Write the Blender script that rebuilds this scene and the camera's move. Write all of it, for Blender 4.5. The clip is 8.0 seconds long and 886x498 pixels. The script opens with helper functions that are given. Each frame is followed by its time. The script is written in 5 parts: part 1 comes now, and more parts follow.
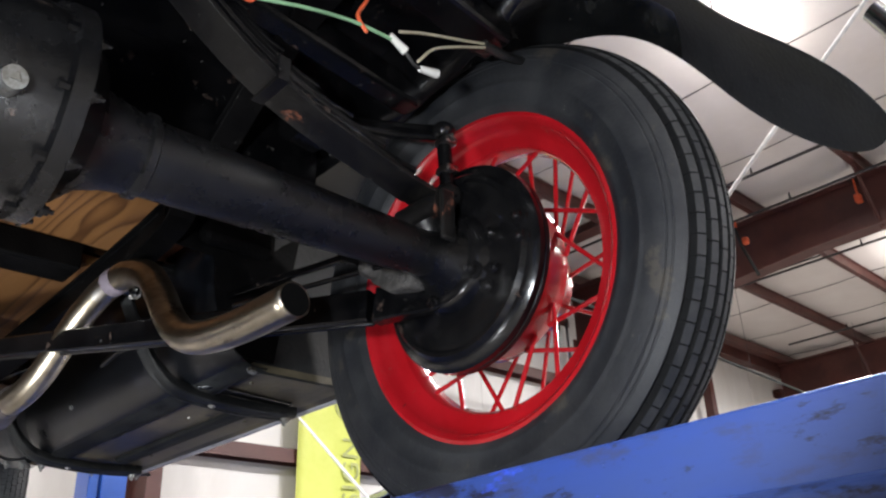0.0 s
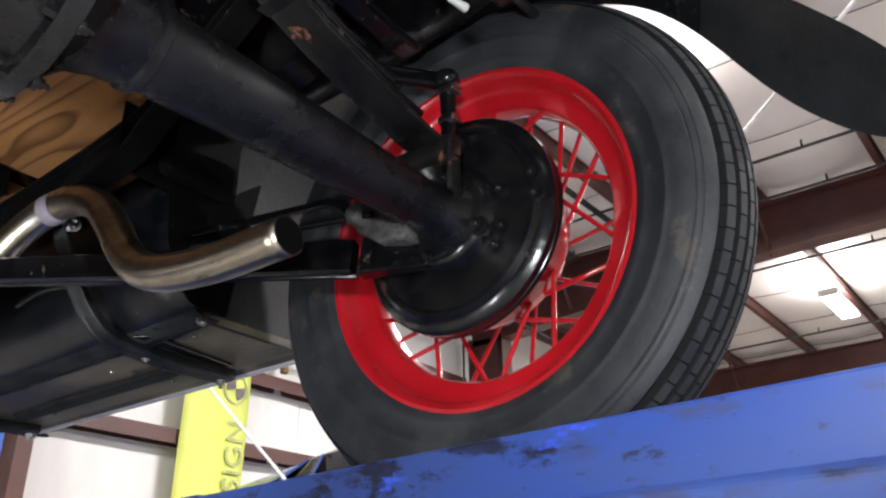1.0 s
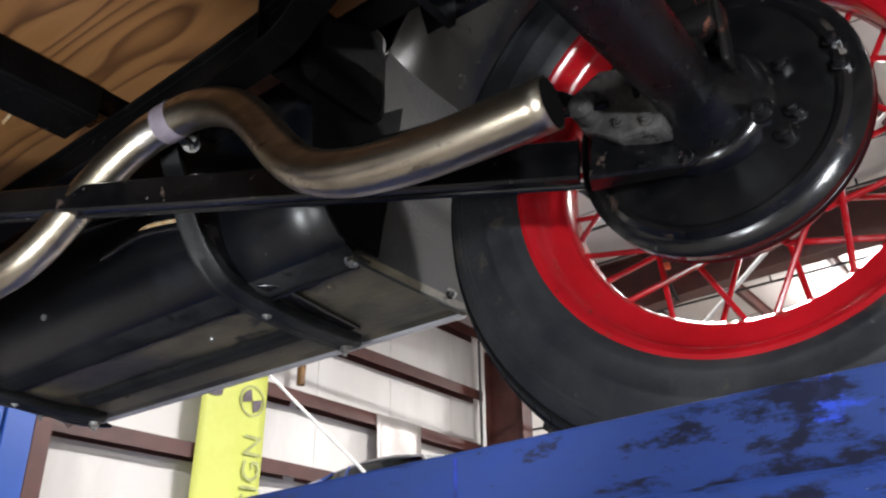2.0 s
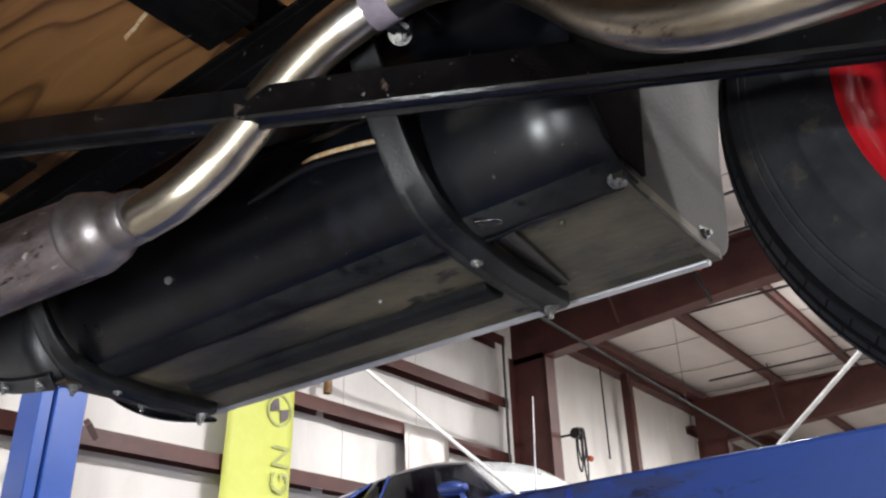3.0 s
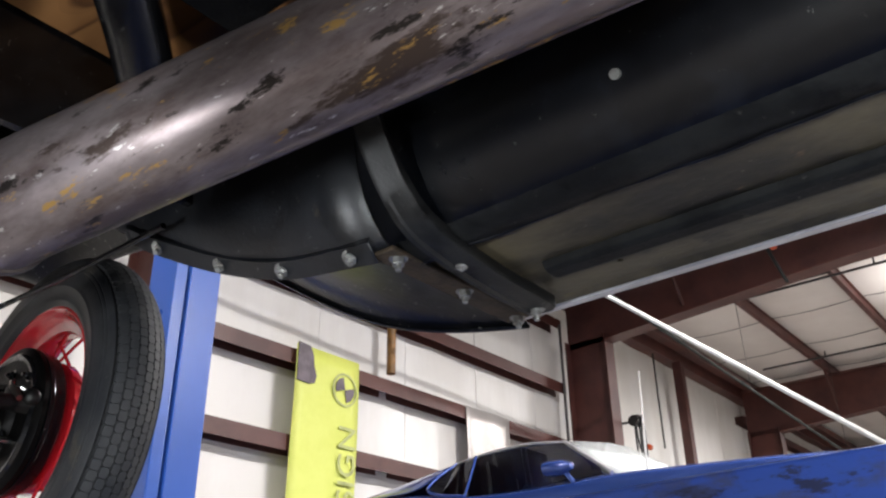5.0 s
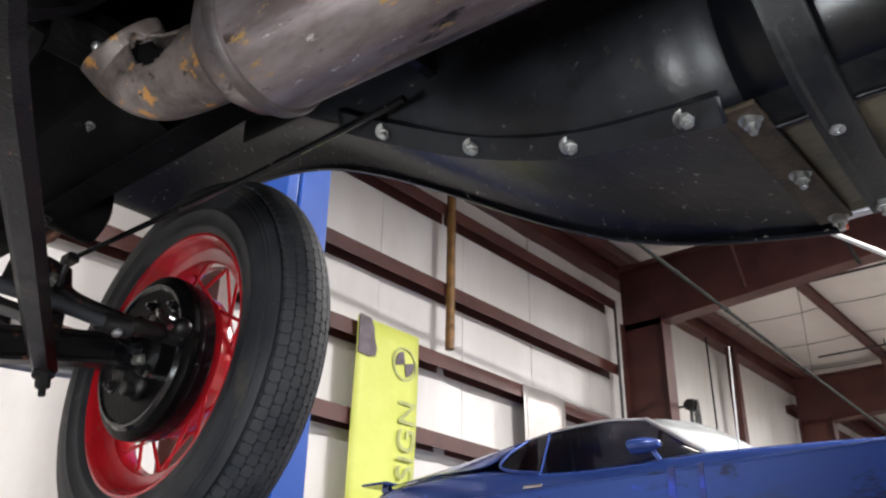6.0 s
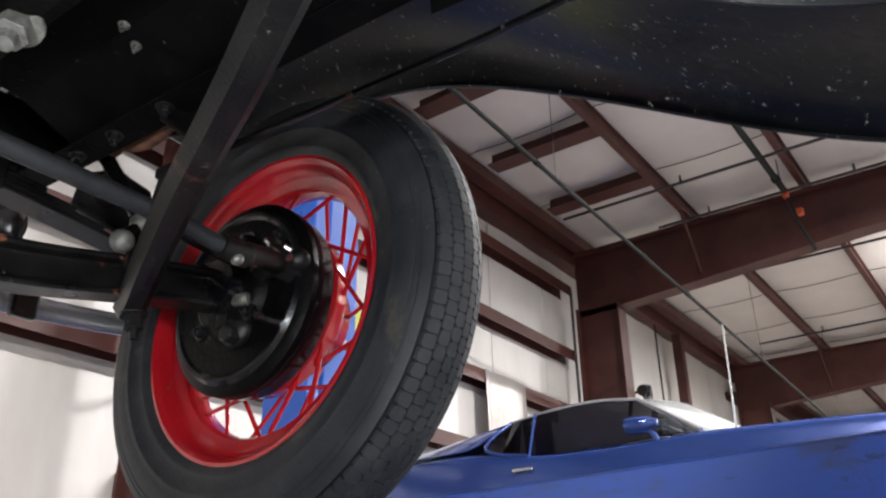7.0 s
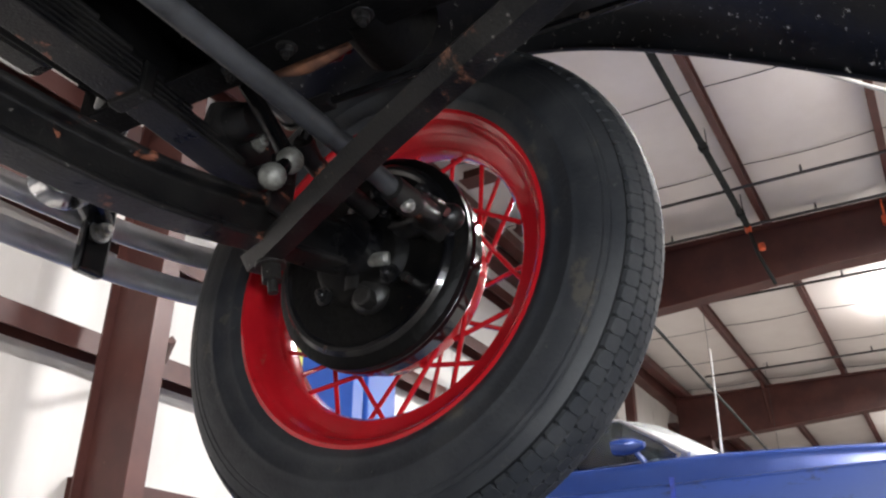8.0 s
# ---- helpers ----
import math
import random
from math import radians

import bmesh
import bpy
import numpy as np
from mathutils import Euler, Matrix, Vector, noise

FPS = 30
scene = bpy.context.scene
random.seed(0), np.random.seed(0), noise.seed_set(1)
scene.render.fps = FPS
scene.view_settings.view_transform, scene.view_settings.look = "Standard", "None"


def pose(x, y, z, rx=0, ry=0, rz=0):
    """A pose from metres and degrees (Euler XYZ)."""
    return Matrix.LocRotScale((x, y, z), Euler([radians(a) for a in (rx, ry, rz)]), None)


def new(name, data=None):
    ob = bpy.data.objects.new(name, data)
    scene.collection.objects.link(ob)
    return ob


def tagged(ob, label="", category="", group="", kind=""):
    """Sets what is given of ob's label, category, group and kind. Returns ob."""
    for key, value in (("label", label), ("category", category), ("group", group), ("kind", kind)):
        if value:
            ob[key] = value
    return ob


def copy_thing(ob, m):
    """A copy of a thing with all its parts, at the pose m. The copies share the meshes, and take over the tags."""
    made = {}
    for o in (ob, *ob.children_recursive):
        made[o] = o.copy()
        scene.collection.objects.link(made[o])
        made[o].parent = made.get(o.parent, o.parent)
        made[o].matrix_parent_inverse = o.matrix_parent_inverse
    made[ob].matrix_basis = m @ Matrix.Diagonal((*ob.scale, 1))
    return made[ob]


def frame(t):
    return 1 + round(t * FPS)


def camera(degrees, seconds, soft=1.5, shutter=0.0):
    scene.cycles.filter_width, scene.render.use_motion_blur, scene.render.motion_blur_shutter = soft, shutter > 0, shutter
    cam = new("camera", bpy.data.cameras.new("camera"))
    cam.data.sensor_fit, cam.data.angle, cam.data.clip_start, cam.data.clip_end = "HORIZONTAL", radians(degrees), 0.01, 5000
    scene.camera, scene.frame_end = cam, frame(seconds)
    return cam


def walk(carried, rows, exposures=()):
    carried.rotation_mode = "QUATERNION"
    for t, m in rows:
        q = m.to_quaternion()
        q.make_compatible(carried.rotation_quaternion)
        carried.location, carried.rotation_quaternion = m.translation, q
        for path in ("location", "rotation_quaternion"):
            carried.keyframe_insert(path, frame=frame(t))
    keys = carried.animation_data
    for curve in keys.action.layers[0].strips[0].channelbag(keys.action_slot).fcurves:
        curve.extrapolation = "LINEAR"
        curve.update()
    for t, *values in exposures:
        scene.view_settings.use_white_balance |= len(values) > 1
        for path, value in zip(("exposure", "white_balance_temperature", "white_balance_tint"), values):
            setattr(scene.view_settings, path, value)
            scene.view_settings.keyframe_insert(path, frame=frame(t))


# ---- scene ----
cam = camera(55.94, 8.0, soft=2.3)
# seconds, eye, then yaw, pitch and roll in degrees; x points to the car's right side, y ahead, 0 at the rear axle
ROWS = [
    (0, -0.1631, -0.7898, 1.7043, -43.998, 25.141, -2.595),
    (0.5, -0.1969, -0.7353, 1.6967, -49.580, 24.692, -1.741),
    (1, -0.1833, -0.6141, 1.6904, -51.977, 24.797, -0.513),
    (1.2, -0.1657, -0.5331, 1.6872, -51.986, 25.121, 0.036),
    (2.3, -0.1269, -0.1007, 1.6866, -52.699, 26.769, -1.636),
    (2.5, -0.1245, -0.0126, 1.6973, -52.977, 27.072, -2.225),
    (3, -0.0995, 0.1673, 1.7166, -52.296, 26.888, -1.667),
    (3.5, -0.0645, 0.3565, 1.7282, -51.044, 26.699, -0.757),
    (4, -0.0583, 0.5113, 1.7291, -49.714, 26.754, -0.086),
    (4.5, -0.0816, 0.6753, 1.7281, -50.701, 26.833, -0.610),
    (4.7, -0.0951, 0.7399, 1.7238, -51.342, 26.700, -1.218),
    (5.8, -0.1029, 1.1431, 1.6970, -49.393, 25.919, 1.017),
    (6, -0.1089, 1.2288, 1.7014, -48.853, 25.595, 1.035),
    (6.5, -0.1193, 1.4775, 1.7056, -49.585, 25.131, 1.061),
    (7, -0.1432, 1.6698, 1.6977, -54.367, 25.107, -0.891),
    (7.2, -0.1428, 1.7432, 1.6933, -54.250, 25.369, -0.553),
    (7.5, -0.1534, 1.8599, 1.6876, -56.406, 26.166, -0.132),
    (8, -0.1795, 2.0132, 1.6846, -59.095, 26.622, 0.386),
]
walk(cam, [(t, pose(x, y, z, 0, 0, yaw) @ pose(0, 0, 0, 90 + pitch) @ pose(0, 0, 0, 0, 0, roll)) for t, x, y, z, yaw, pitch, roll in ROWS],
     exposures=[(0, 0.0), (0.6, 0.1), (2.6, -0.05), (4.2, -0.05), (6.4, -0.05), (7.2, 0.07), (8, 0.18)])

# ---- light ----
world = bpy.data.worlds.new("world")
scene.world = world
world.use_nodes = True
world.node_tree.nodes["Background"].inputs[0].default_value = (0.02, 0.02, 0.022, 1)


def area_lamp(name, m, sx, sy, watts, colour=(1, 1, 1)):
    data = bpy.data.lights.new(name, "AREA")
    data.shape, data.size, data.size_y, data.energy, data.color = "RECTANGLE", sx, sy, watts, colour
    ob = new(name, data)
    ob.matrix_basis = m
    return ob


# only the first two hang in view; the rest are added, unseen
HALL_LAMPS = [(5.85, 1.55), (12.3, 1.85), (-0.6, 1.7), (5.8, -5.0), (-0.6, -5.0), (-7.0, 1.7), (-7.0, -5.0), (12.3, -5.0), (20.0, 1.8)]
for lx, ly in HALL_LAMPS:
    area_lamp("hall_lamp", pose(lx, ly, 5.93), 1.1, 0.22, 170 if lx < -5 else 400 if lx < 0 else 500 if lx > 9 else 520, (1.0, 0.965, 0.955))
    # added upward fill that brightens the roof; the fixtures themselves shine down
    area_lamp("ceiling_fill", pose(lx, ly, 6.07, 180), 1.1, 0.16, 14 if (lx, ly) == (5.85, 1.55) else 260 if lx == -0.6 else 90, (1.0, 0.965, 0.955))
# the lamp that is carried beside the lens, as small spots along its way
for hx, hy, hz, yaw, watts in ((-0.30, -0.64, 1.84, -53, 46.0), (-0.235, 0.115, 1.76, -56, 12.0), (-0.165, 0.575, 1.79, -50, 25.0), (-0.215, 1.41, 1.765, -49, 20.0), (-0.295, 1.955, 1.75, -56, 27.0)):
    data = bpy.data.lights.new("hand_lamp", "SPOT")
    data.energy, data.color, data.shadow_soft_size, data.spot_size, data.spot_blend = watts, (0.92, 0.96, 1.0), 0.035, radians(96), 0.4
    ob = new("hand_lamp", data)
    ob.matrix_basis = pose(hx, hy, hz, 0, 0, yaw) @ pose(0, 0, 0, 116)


# ---- materials ----
def surface(name, base, rough, metal=0.0, second=None, scale=6.0, amount=0.5, bump=0.0, bump_scale=60.0, coat=0.0, stretch=(1, 1, 1),
            rough_spread=0.1, spec=0.5, third=None, third_scale=20.0, third_cut=0.62, spots=()):
    """A surface whose colour and roughness wander at two scales."""
    m = bpy.data.materials.new(name)
    m.use_nodes = True
    n, l = m.node_tree.nodes, m.node_tree.links
    p = n["Principled BSDF"]
    p.inputs["Metallic"].default_value = metal
    p.inputs["Coat Weight"].default_value = coat
    p.inputs["Specular IOR Level"].default_value = spec
    p.inputs["Coat Roughness"].default_value = 0.12
    co, mp = n.new("ShaderNodeTexCoord"), n.new("ShaderNodeMapping")
    mp.inputs["Scale"].default_value = stretch
    l.new(co.outputs["Object"], mp.inputs["Vector"])
    big = n.new("ShaderNodeTexNoise")
    big.inputs["Scale"].default_value, big.inputs["Detail"].default_value, big.inputs["Roughness"].default_value = scale, 6, 0.65
    fine = n.new("ShaderNodeTexNoise")
    fine.inputs["Scale"].default_value, fine.inputs["Detail"].default_value = bump_scale, 4
    for t in (big, fine):
        l.new(mp.outputs["Vector"], t.inputs["Vector"])
    second = second or tuple(c * 0.6 for c in base)
    ramp = n.new("ShaderNodeValToRGB")
    ramp.color_ramp.elements[0].position, ramp.color_ramp.elements[1].position = 0.5 - 0.2 * amount, 0.5 + 0.2 * amount
    ramp.color_ramp.elements[0].color, ramp.color_ramp.elements[1].color = (*base, 1), (*second, 1)
    l.new(big.outputs["Fac"], ramp.inputs["Fac"])
    out = ramp.outputs["Color"]
    for colour, size, at in ([(third, third_scale, third_cut)] if third else []) + list(spots):
        spot = n.new("ShaderNodeTexNoise")
        spot.inputs["Scale"].default_value, spot.inputs["Detail"].default_value, spot.inputs["Roughness"].default_value = size, 8, 0.7
        shift = n.new("ShaderNodeVectorMath")
        shift.operation, shift.inputs[1].default_value = "ADD", (size * 0.37, size * 0.11, at * 9)
        l.new(mp.outputs["Vector"], shift.inputs[0])
        l.new(shift.outputs["Vector"], spot.inputs["Vector"])
        cut = n.new("ShaderNodeValToRGB")
        cut.color_ramp.elements[0].position, cut.color_ramp.elements[1].position = at, at + 0.045
        l.new(spot.outputs["Fac"], cut.inputs["Fac"])
        mix = n.new("ShaderNodeMix")
        mix.data_type = "RGBA"
        l.new(cut.outputs["Color"], mix.inputs["Factor"])
        l.new(out, mix.inputs["A"])
        mix.inputs["B"].default_value = (*colour, 1)
        out = mix.outputs["Result"]
    l.new(out, p.inputs["Base Color"])
    rr = n.new("ShaderNodeMapRange")
    rr.inputs["To Min"].default_value, rr.inputs["To Max"].default_value = max(0.03, rough - rough_spread), min(1, rough + rough_spread)
    l.new(big.outputs["Fac"], rr.inputs["Value"])
    l.new(rr.outputs["Result"], p.inputs["Roughness"])
    if bump:
        b = n.new("ShaderNodeBump")
        b.inputs["Strength"].default_value, b.inputs["Distance"].default_value = bump, 0.004
        l.new(fine.outputs["Fac"], b.inputs["Height"])
        l.new(b.outputs["Normal"], p.inputs["Normal"])
    return m


def glow(name, colour, strength):
    m = bpy.data.materials.new(name)
    m.use_nodes = True
    p = m.node_tree.nodes["Principled BSDF"]
    p.inputs["Base Color"].default_value = (0.8, 0.8, 0.8, 1)
    p.inputs["Emission Color"].default_value = (*colour, 1)
    p.inputs["Emission Strength"].default_value = strength
    return m


def clear_glass(name, tint, rough=0.02):
    m = bpy.data.materials.new(name)
    m.use_nodes = True
    p = m.node_tree.nodes["Principled BSDF"]
    p.inputs["Base Color"].default_value = (*tint, 1)
    p.inputs["Transmission Weight"].default_value = 1.0
    p.inputs["Roughness"].default_value = rough
    p.inputs["IOR"].default_value = 1.45
    return m


def plywood_surface(name):
    """Rotary-cut softwood: broad wavy grain with dark late wood."""
    m = surface(name, (0.20, 0.095, 0.036), 0.42, second=(0.10, 0.042, 0.016), bump=0.15, bump_scale=90, stretch=(1, 0.12, 1))
    n, l = m.node_tree.nodes, m.node_tree.links
    p = n["Principled BSDF"]
    co = n.new("ShaderNodeTexCoord")
    mp = n.new("ShaderNodeMapping")
    mp.inputs["Scale"].default_value = (5.5, 0.9, 5.5)
    mp.inputs["Rotation"].default_value = (0, 0, radians(6))
    warp = n.new("ShaderNodeTexNoise")
    warp.inputs["Scale"].default_value, warp.inputs["Detail"].default_value = 1.3, 2
    wave = n.new("ShaderNodeTexNoise")
    wave.inputs["Scale"].default_value, wave.inputs["Detail"].default_value = 1.6, 1.5
    mul = n.new("ShaderNodeMath")
    mul.operation, mul.inputs[1].default_value = "MULTIPLY", 9.0
    frac = n.new("ShaderNodeMath")
    frac.operation = "FRACT"
    ramp = n.new("ShaderNodeValToRGB")
    e = ramp.color_ramp.elements
    e[0].position, e[0].color = 0.0, (0.205, 0.098, 0.034, 1)
    e[1].position, e[1].color = 1.0, (0.175, 0.082, 0.028, 1)
    for pos, c in ((0.50, (0.165, 0.076, 0.026, 1)), (0.78, (0.040, 0.015, 0.006, 1)), (0.90, (0.19, 0.09, 0.032, 1))):
        k = e.new(pos)
        k.color = c
    l.new(co.outputs["Object"], mp.inputs["Vector"])
    l.new(mp.outputs["Vector"], wave.inputs["Vector"])
    l.new(wave.outputs["Fac"], mul.inputs[0])
    l.new(mul.outputs[0], frac.inputs[0])
    l.new(frac.outputs[0], ramp.inputs["Fac"])
    old = p.inputs["Base Color"].links[0].from_socket
    mix = n.new("ShaderNodeMix")
    mix.data_type, mix.inputs["Factor"].default_value = "RGBA", 0.72
    l.new(old, mix.inputs["A"])
    l.new(ramp.outputs["Color"], mix.inputs["B"])
    l.new(mix.outputs["Result"], p.inputs["Base Color"])
    return m


BLACK = surface("chassis_black_enamel", (0.0017, 0.0018, 0.0022), 0.20, spec=0.36, coat=0.25, second=(0.0045, 0.0044, 0.0048), scale=13, bump=0.16, bump_scale=330,
                rough_spread=0.14, spots=[((0.10, 0.094, 0.088), 90, 0.65), ((0.050, 0.036, 0.030), 24, 0.63)])
CAST = surface("black_painted_casting", (0.0022, 0.0023, 0.0026), 0.27, spec=0.5, coat=0.1, second=(0.0050, 0.0050, 0.0054), scale=11, bump=0.22, bump_scale=520,
               rough_spread=0.14, spots=[((0.11, 0.10, 0.095), 80, 0.65), ((0.05, 0.036, 0.030), 24, 0.63)])
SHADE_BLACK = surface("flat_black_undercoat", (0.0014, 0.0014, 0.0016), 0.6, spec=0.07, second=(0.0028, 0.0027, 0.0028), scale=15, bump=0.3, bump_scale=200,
                      spots=[((0.05, 0.048, 0.045), 60, 0.65)])
WORN = surface("worn_black_enamel", (0.0038, 0.0038, 0.0044), 0.33, spec=0.36, second=(0.012, 0.0112, 0.0105), scale=14, bump=0.2, bump_scale=330,
               rough_spread=0.2, spots=[((0.20, 0.075, 0.045), 17, 0.62), ((0.12, 0.11, 0.10), 100, 0.645)])
GLOSS = surface("gloss_black_enamel", (0.0025, 0.0026, 0.0034), 0.19, spec=0.38, second=(0.0085, 0.0082, 0.0085), scale=9, bump=0.14, bump_scale=60, coat=0.3, rough_spread=0.12,
                spots=[((0.07, 0.066, 0.06), 70, 0.65), ((0.045, 0.03, 0.024), 22, 0.64)])
FENDER = surface("fender_black_enamel", (0.0010, 0.0013, 0.0022), 0.31, spec=0.46, coat=0.0, second=(0.0024, 0.0030, 0.0044), scale=9, bump=0.03, bump_scale=260,
                 rough_spread=0.10, spots=[((0.13, 0.13, 0.125), 95, 0.655), ((0.0050, 0.0062, 0.0092), 6, 0.57), ((0.0070, 0.0074, 0.0082), 30, 0.62)])
SHIELD = surface("road_worn_shield_enamel", (0.0030, 0.0036, 0.0050), 0.40, spec=0.5, second=(0.0085, 0.0098, 0.0125), scale=11, bump=0.12, bump_scale=180, rough_spread=0.12,
                 spots=[((0.16, 0.155, 0.15), 70, 0.64), ((0.0022, 0.0024, 0.0032), 14, 0.57), ((0.030, 0.026, 0.022), 30, 0.63)])
FENDER_GRIT = surface("grit_pitted_fender_enamel", (0.0012, 0.0015, 0.0022), 0.36, spec=0.36, second=(0.0040, 0.0045, 0.0056), scale=7, bump=0.14, bump_scale=60,
                      rough_spread=0.14, spots=[((0.34, 0.33, 0.31), 75, 0.622), ((0.012, 0.0115, 0.011), 12, 0.58)])
UNDERCOAT = surface("stone_guard_coating", (0.0030, 0.0034, 0.0040), 0.21, spec=0.40, second=(0.0075, 0.0082, 0.0086), scale=16, bump=0.12, bump_scale=90, rough_spread=0.06,
                    spots=[((0.10, 0.096, 0.09), 60, 0.65), ((0.020, 0.0205, 0.020), 9, 0.585)])
FENDER_DUST = surface("dusty_fender_lining", (0.0105, 0.0114, 0.0124), 0.52, spec=0.25, second=(0.020, 0.0212, 0.0225), scale=9, bump=0.22, bump_scale=150, rough_spread=0.14,
                      spots=[((0.05, 0.049, 0.047), 70, 0.64), ((0.009, 0.010, 0.011), 24, 0.60)])
DUSTY = surface("dusty_stone_guard", (0.0075, 0.0080, 0.0082), 0.66, spec=0.14, second=(0.0170, 0.0180, 0.0178), scale=10, bump=0.3, bump_scale=150,
                spots=[((0.06, 0.058, 0.054), 70, 0.645), ((0.004, 0.004, 0.0045), 8, 0.57)])
BOARD = surface("running_board_underside", (0.016, 0.0152, 0.0130), 0.40, spec=0.3, second=(0.115, 0.097, 0.060), scale=5.0, amount=0.6, bump=0.2, bump_scale=90,
                stretch=(1, 0.5, 1), rough_spread=0.16, spots=[((0.13, 0.085, 0.05), 26, 0.64), ((0.012, 0.011, 0.010), 14, 0.575), ((0.15, 0.14, 0.12), 120, 0.655)])
CHALK = surface("smeared_chalk", (0.50, 0.40, 0.26), 0.8, second=(0.42, 0.24, 0.10), scale=55, amount=0.3)
GRIME = surface("oily_grime", (0.012, 0.016, 0.07), 0.5, second=(0.02, 0.045, 0.33), scale=45, amount=0.5)
DUST_CAST = surface("dusty_rough_casting", (0.045, 0.043, 0.042), 0.75, spec=0.25, second=(0.10, 0.094, 0.088), scale=30, bump=0.7, bump_scale=140,
                    spots=[((0.16, 0.15, 0.14), 110, 0.63), ((0.012, 0.012, 0.012), 45, 0.60)])
RED = surface("red_enamel", (0.46, 0.010, 0.017), 0.22, second=(0.40, 0.007, 0.012), scale=10, bump=0.08, bump_scale=60, coat=0.5,
              spots=[((0.36, 0.035, 0.03), 30, 0.62), ((0.10, 0.02, 0.02), 60, 0.66)])
RUBBER = surface("tyre_rubber", (0.015, 0.0165, 0.0200), 0.54, spec=0.36, second=(0.033, 0.0342, 0.0365), scale=8, bump=0.2, bump_scale=160,
                 rough_spread=0.16, spots=[((0.052, 0.047, 0.040), 9, 0.59), ((0.10, 0.092, 0.082), 70, 0.665)])
# near-black rubber: the shade down in the tread grooves is put into its colour
GROOVE_SHADE = surface("shaded_groove_rubber", (0.0045, 0.0048, 0.0055), 0.7, spec=0.2, second=(0.007, 0.0072, 0.0078), scale=20)
TREAD = surface("tyre_tread_rubber", (0.019, 0.021, 0.024), 0.68, spec=0.3, second=(0.036, 0.037, 0.039), scale=14, bump=0.25, bump_scale=170)
PIPE = surface("polished_steel_pipe", (0.53, 0.475, 0.375), 0.31, metal=1.0, second=(0.24, 0.195, 0.14), scale=13, bump=0.10, bump_scale=60, stretch=(1, 0.35, 1),
               rough_spread=0.1, spots=[((0.13, 0.10, 0.08), 20, 0.59), ((0.55, 0.52, 0.48), 14, 0.62)])
MUFFLER = surface("heat_stained_steel", (0.26, 0.222, 0.224), 0.33, metal=0.75, second=(0.105, 0.080, 0.076), scale=16, amount=0.5, bump=0.12, bump_scale=60,
                  stretch=(1, 0.24, 1), rough_spread=0.12, spots=[((0.060, 0.043, 0.036), 13, 0.565), ((0.40, 0.24, 0.075), 46, 0.595), ((0.020, 0.016, 0.014), 40, 0.585), ((0.55, 0.52, 0.50), 110, 0.63)])
ARM_BLACK = surface("dusty_pressed_arm", (0.0045, 0.0048, 0.0052), 0.48, spec=0.30, second=(0.013, 0.0135, 0.0135), scale=16, bump=0.16, bump_scale=260, rough_spread=0.16,
                    spots=[((0.045, 0.043, 0.041), 80, 0.63), ((0.002, 0.002, 0.0022), 22, 0.56)])
PLATE_BROWN = surface("grimy_brown_plate", (0.022, 0.0165, 0.0115), 0.6, spec=0.25, second=(0.052, 0.037, 0.024), scale=30, bump=0.3, bump_scale=140, spots=[((0.009, 0.008, 0.007), 18, 0.56), ((0.12, 0.10, 0.08), 90, 0.65)])
STUB_RUST = surface("rusted_exhaust_pipe", (0.13, 0.105, 0.095), 0.55, metal=0.35, second=(0.045, 0.034, 0.030), scale=24, bump=0.35, bump_scale=90,
                    spots=[((0.34, 0.16, 0.04), 30, 0.575), ((0.018, 0.014, 0.012), 44, 0.60), ((0.30, 0.27, 0.25), 70, 0.64)])
END_CAP = surface("heat_greyed_steel", (0.25, 0.225, 0.225), 0.40, metal=0.9, second=(0.15, 0.128, 0.122), scale=14, bump=0.08, bump_scale=60, rough_spread=0.08,
                  spots=[((0.26, 0.20, 0.15), 26, 0.63)])
ROD_GREY = surface("grey_painted_rod", (0.030, 0.031, 0.034), 0.42, spec=0.4, second=(0.018, 0.0185, 0.020), scale=20, bump=0.15, bump_scale=200, spots=[((0.12, 0.06, 0.04), 40, 0.65), ((0.012, 0.012, 0.013), 26, 0.60)])
DULL_ZINC = surface("dull_plated_steel", (0.24, 0.24, 0.22), 0.55, metal=0.5, second=(0.13, 0.125, 0.11), scale=70, bump=0.2, bump_scale=200)
STEEL = surface("bare_machined_steel", (0.55, 0.54, 0.52), 0.28, metal=1.0, second=(0.38, 0.36, 0.34), scale=18, bump=0.1, bump_scale=80)
ZINC = surface("zinc_plated_steel", (0.40, 0.41, 0.40), 0.42, metal=0.85, second=(0.20, 0.19, 0.17), scale=60, bump=0.15, bump_scale=200)
SATIN = surface("dull_chrome_bar", (0.72, 0.72, 0.74), 0.30, metal=0.85, second=(0.56, 0.56, 0.58), scale=8, rough_spread=0.08)
CHROME = surface("chrome_plate", (0.74, 0.74, 0.74), 0.17, metal=1.0, second=(0.6, 0.6, 0.6), scale=6)
TRIM_METAL = surface("aluminium_edge", (0.62, 0.63, 0.66), 0.4, metal=0.7, second=(0.5, 0.5, 0.53), scale=10)
SCRAPED = surface("scraped_black_enamel", (0.0038, 0.0038, 0.0042), 0.42, spec=0.20, second=(0.0105, 0.0098, 0.0092), scale=14, bump=0.22, bump_scale=300, rough_spread=0.2,
                  spots=[((0.13, 0.060, 0.036), 6, 0.60), ((0.20, 0.080, 0.05), 24, 0.645), ((0.12, 0.11, 0.10), 90, 0.64)])
RUST = surface("rusted_iron", (0.20, 0.085, 0.045), 0.75, second=(0.09, 0.04, 0.025), scale=25, bump=0.4, bump_scale=80)
PLY = plywood_surface("plywood_floor")
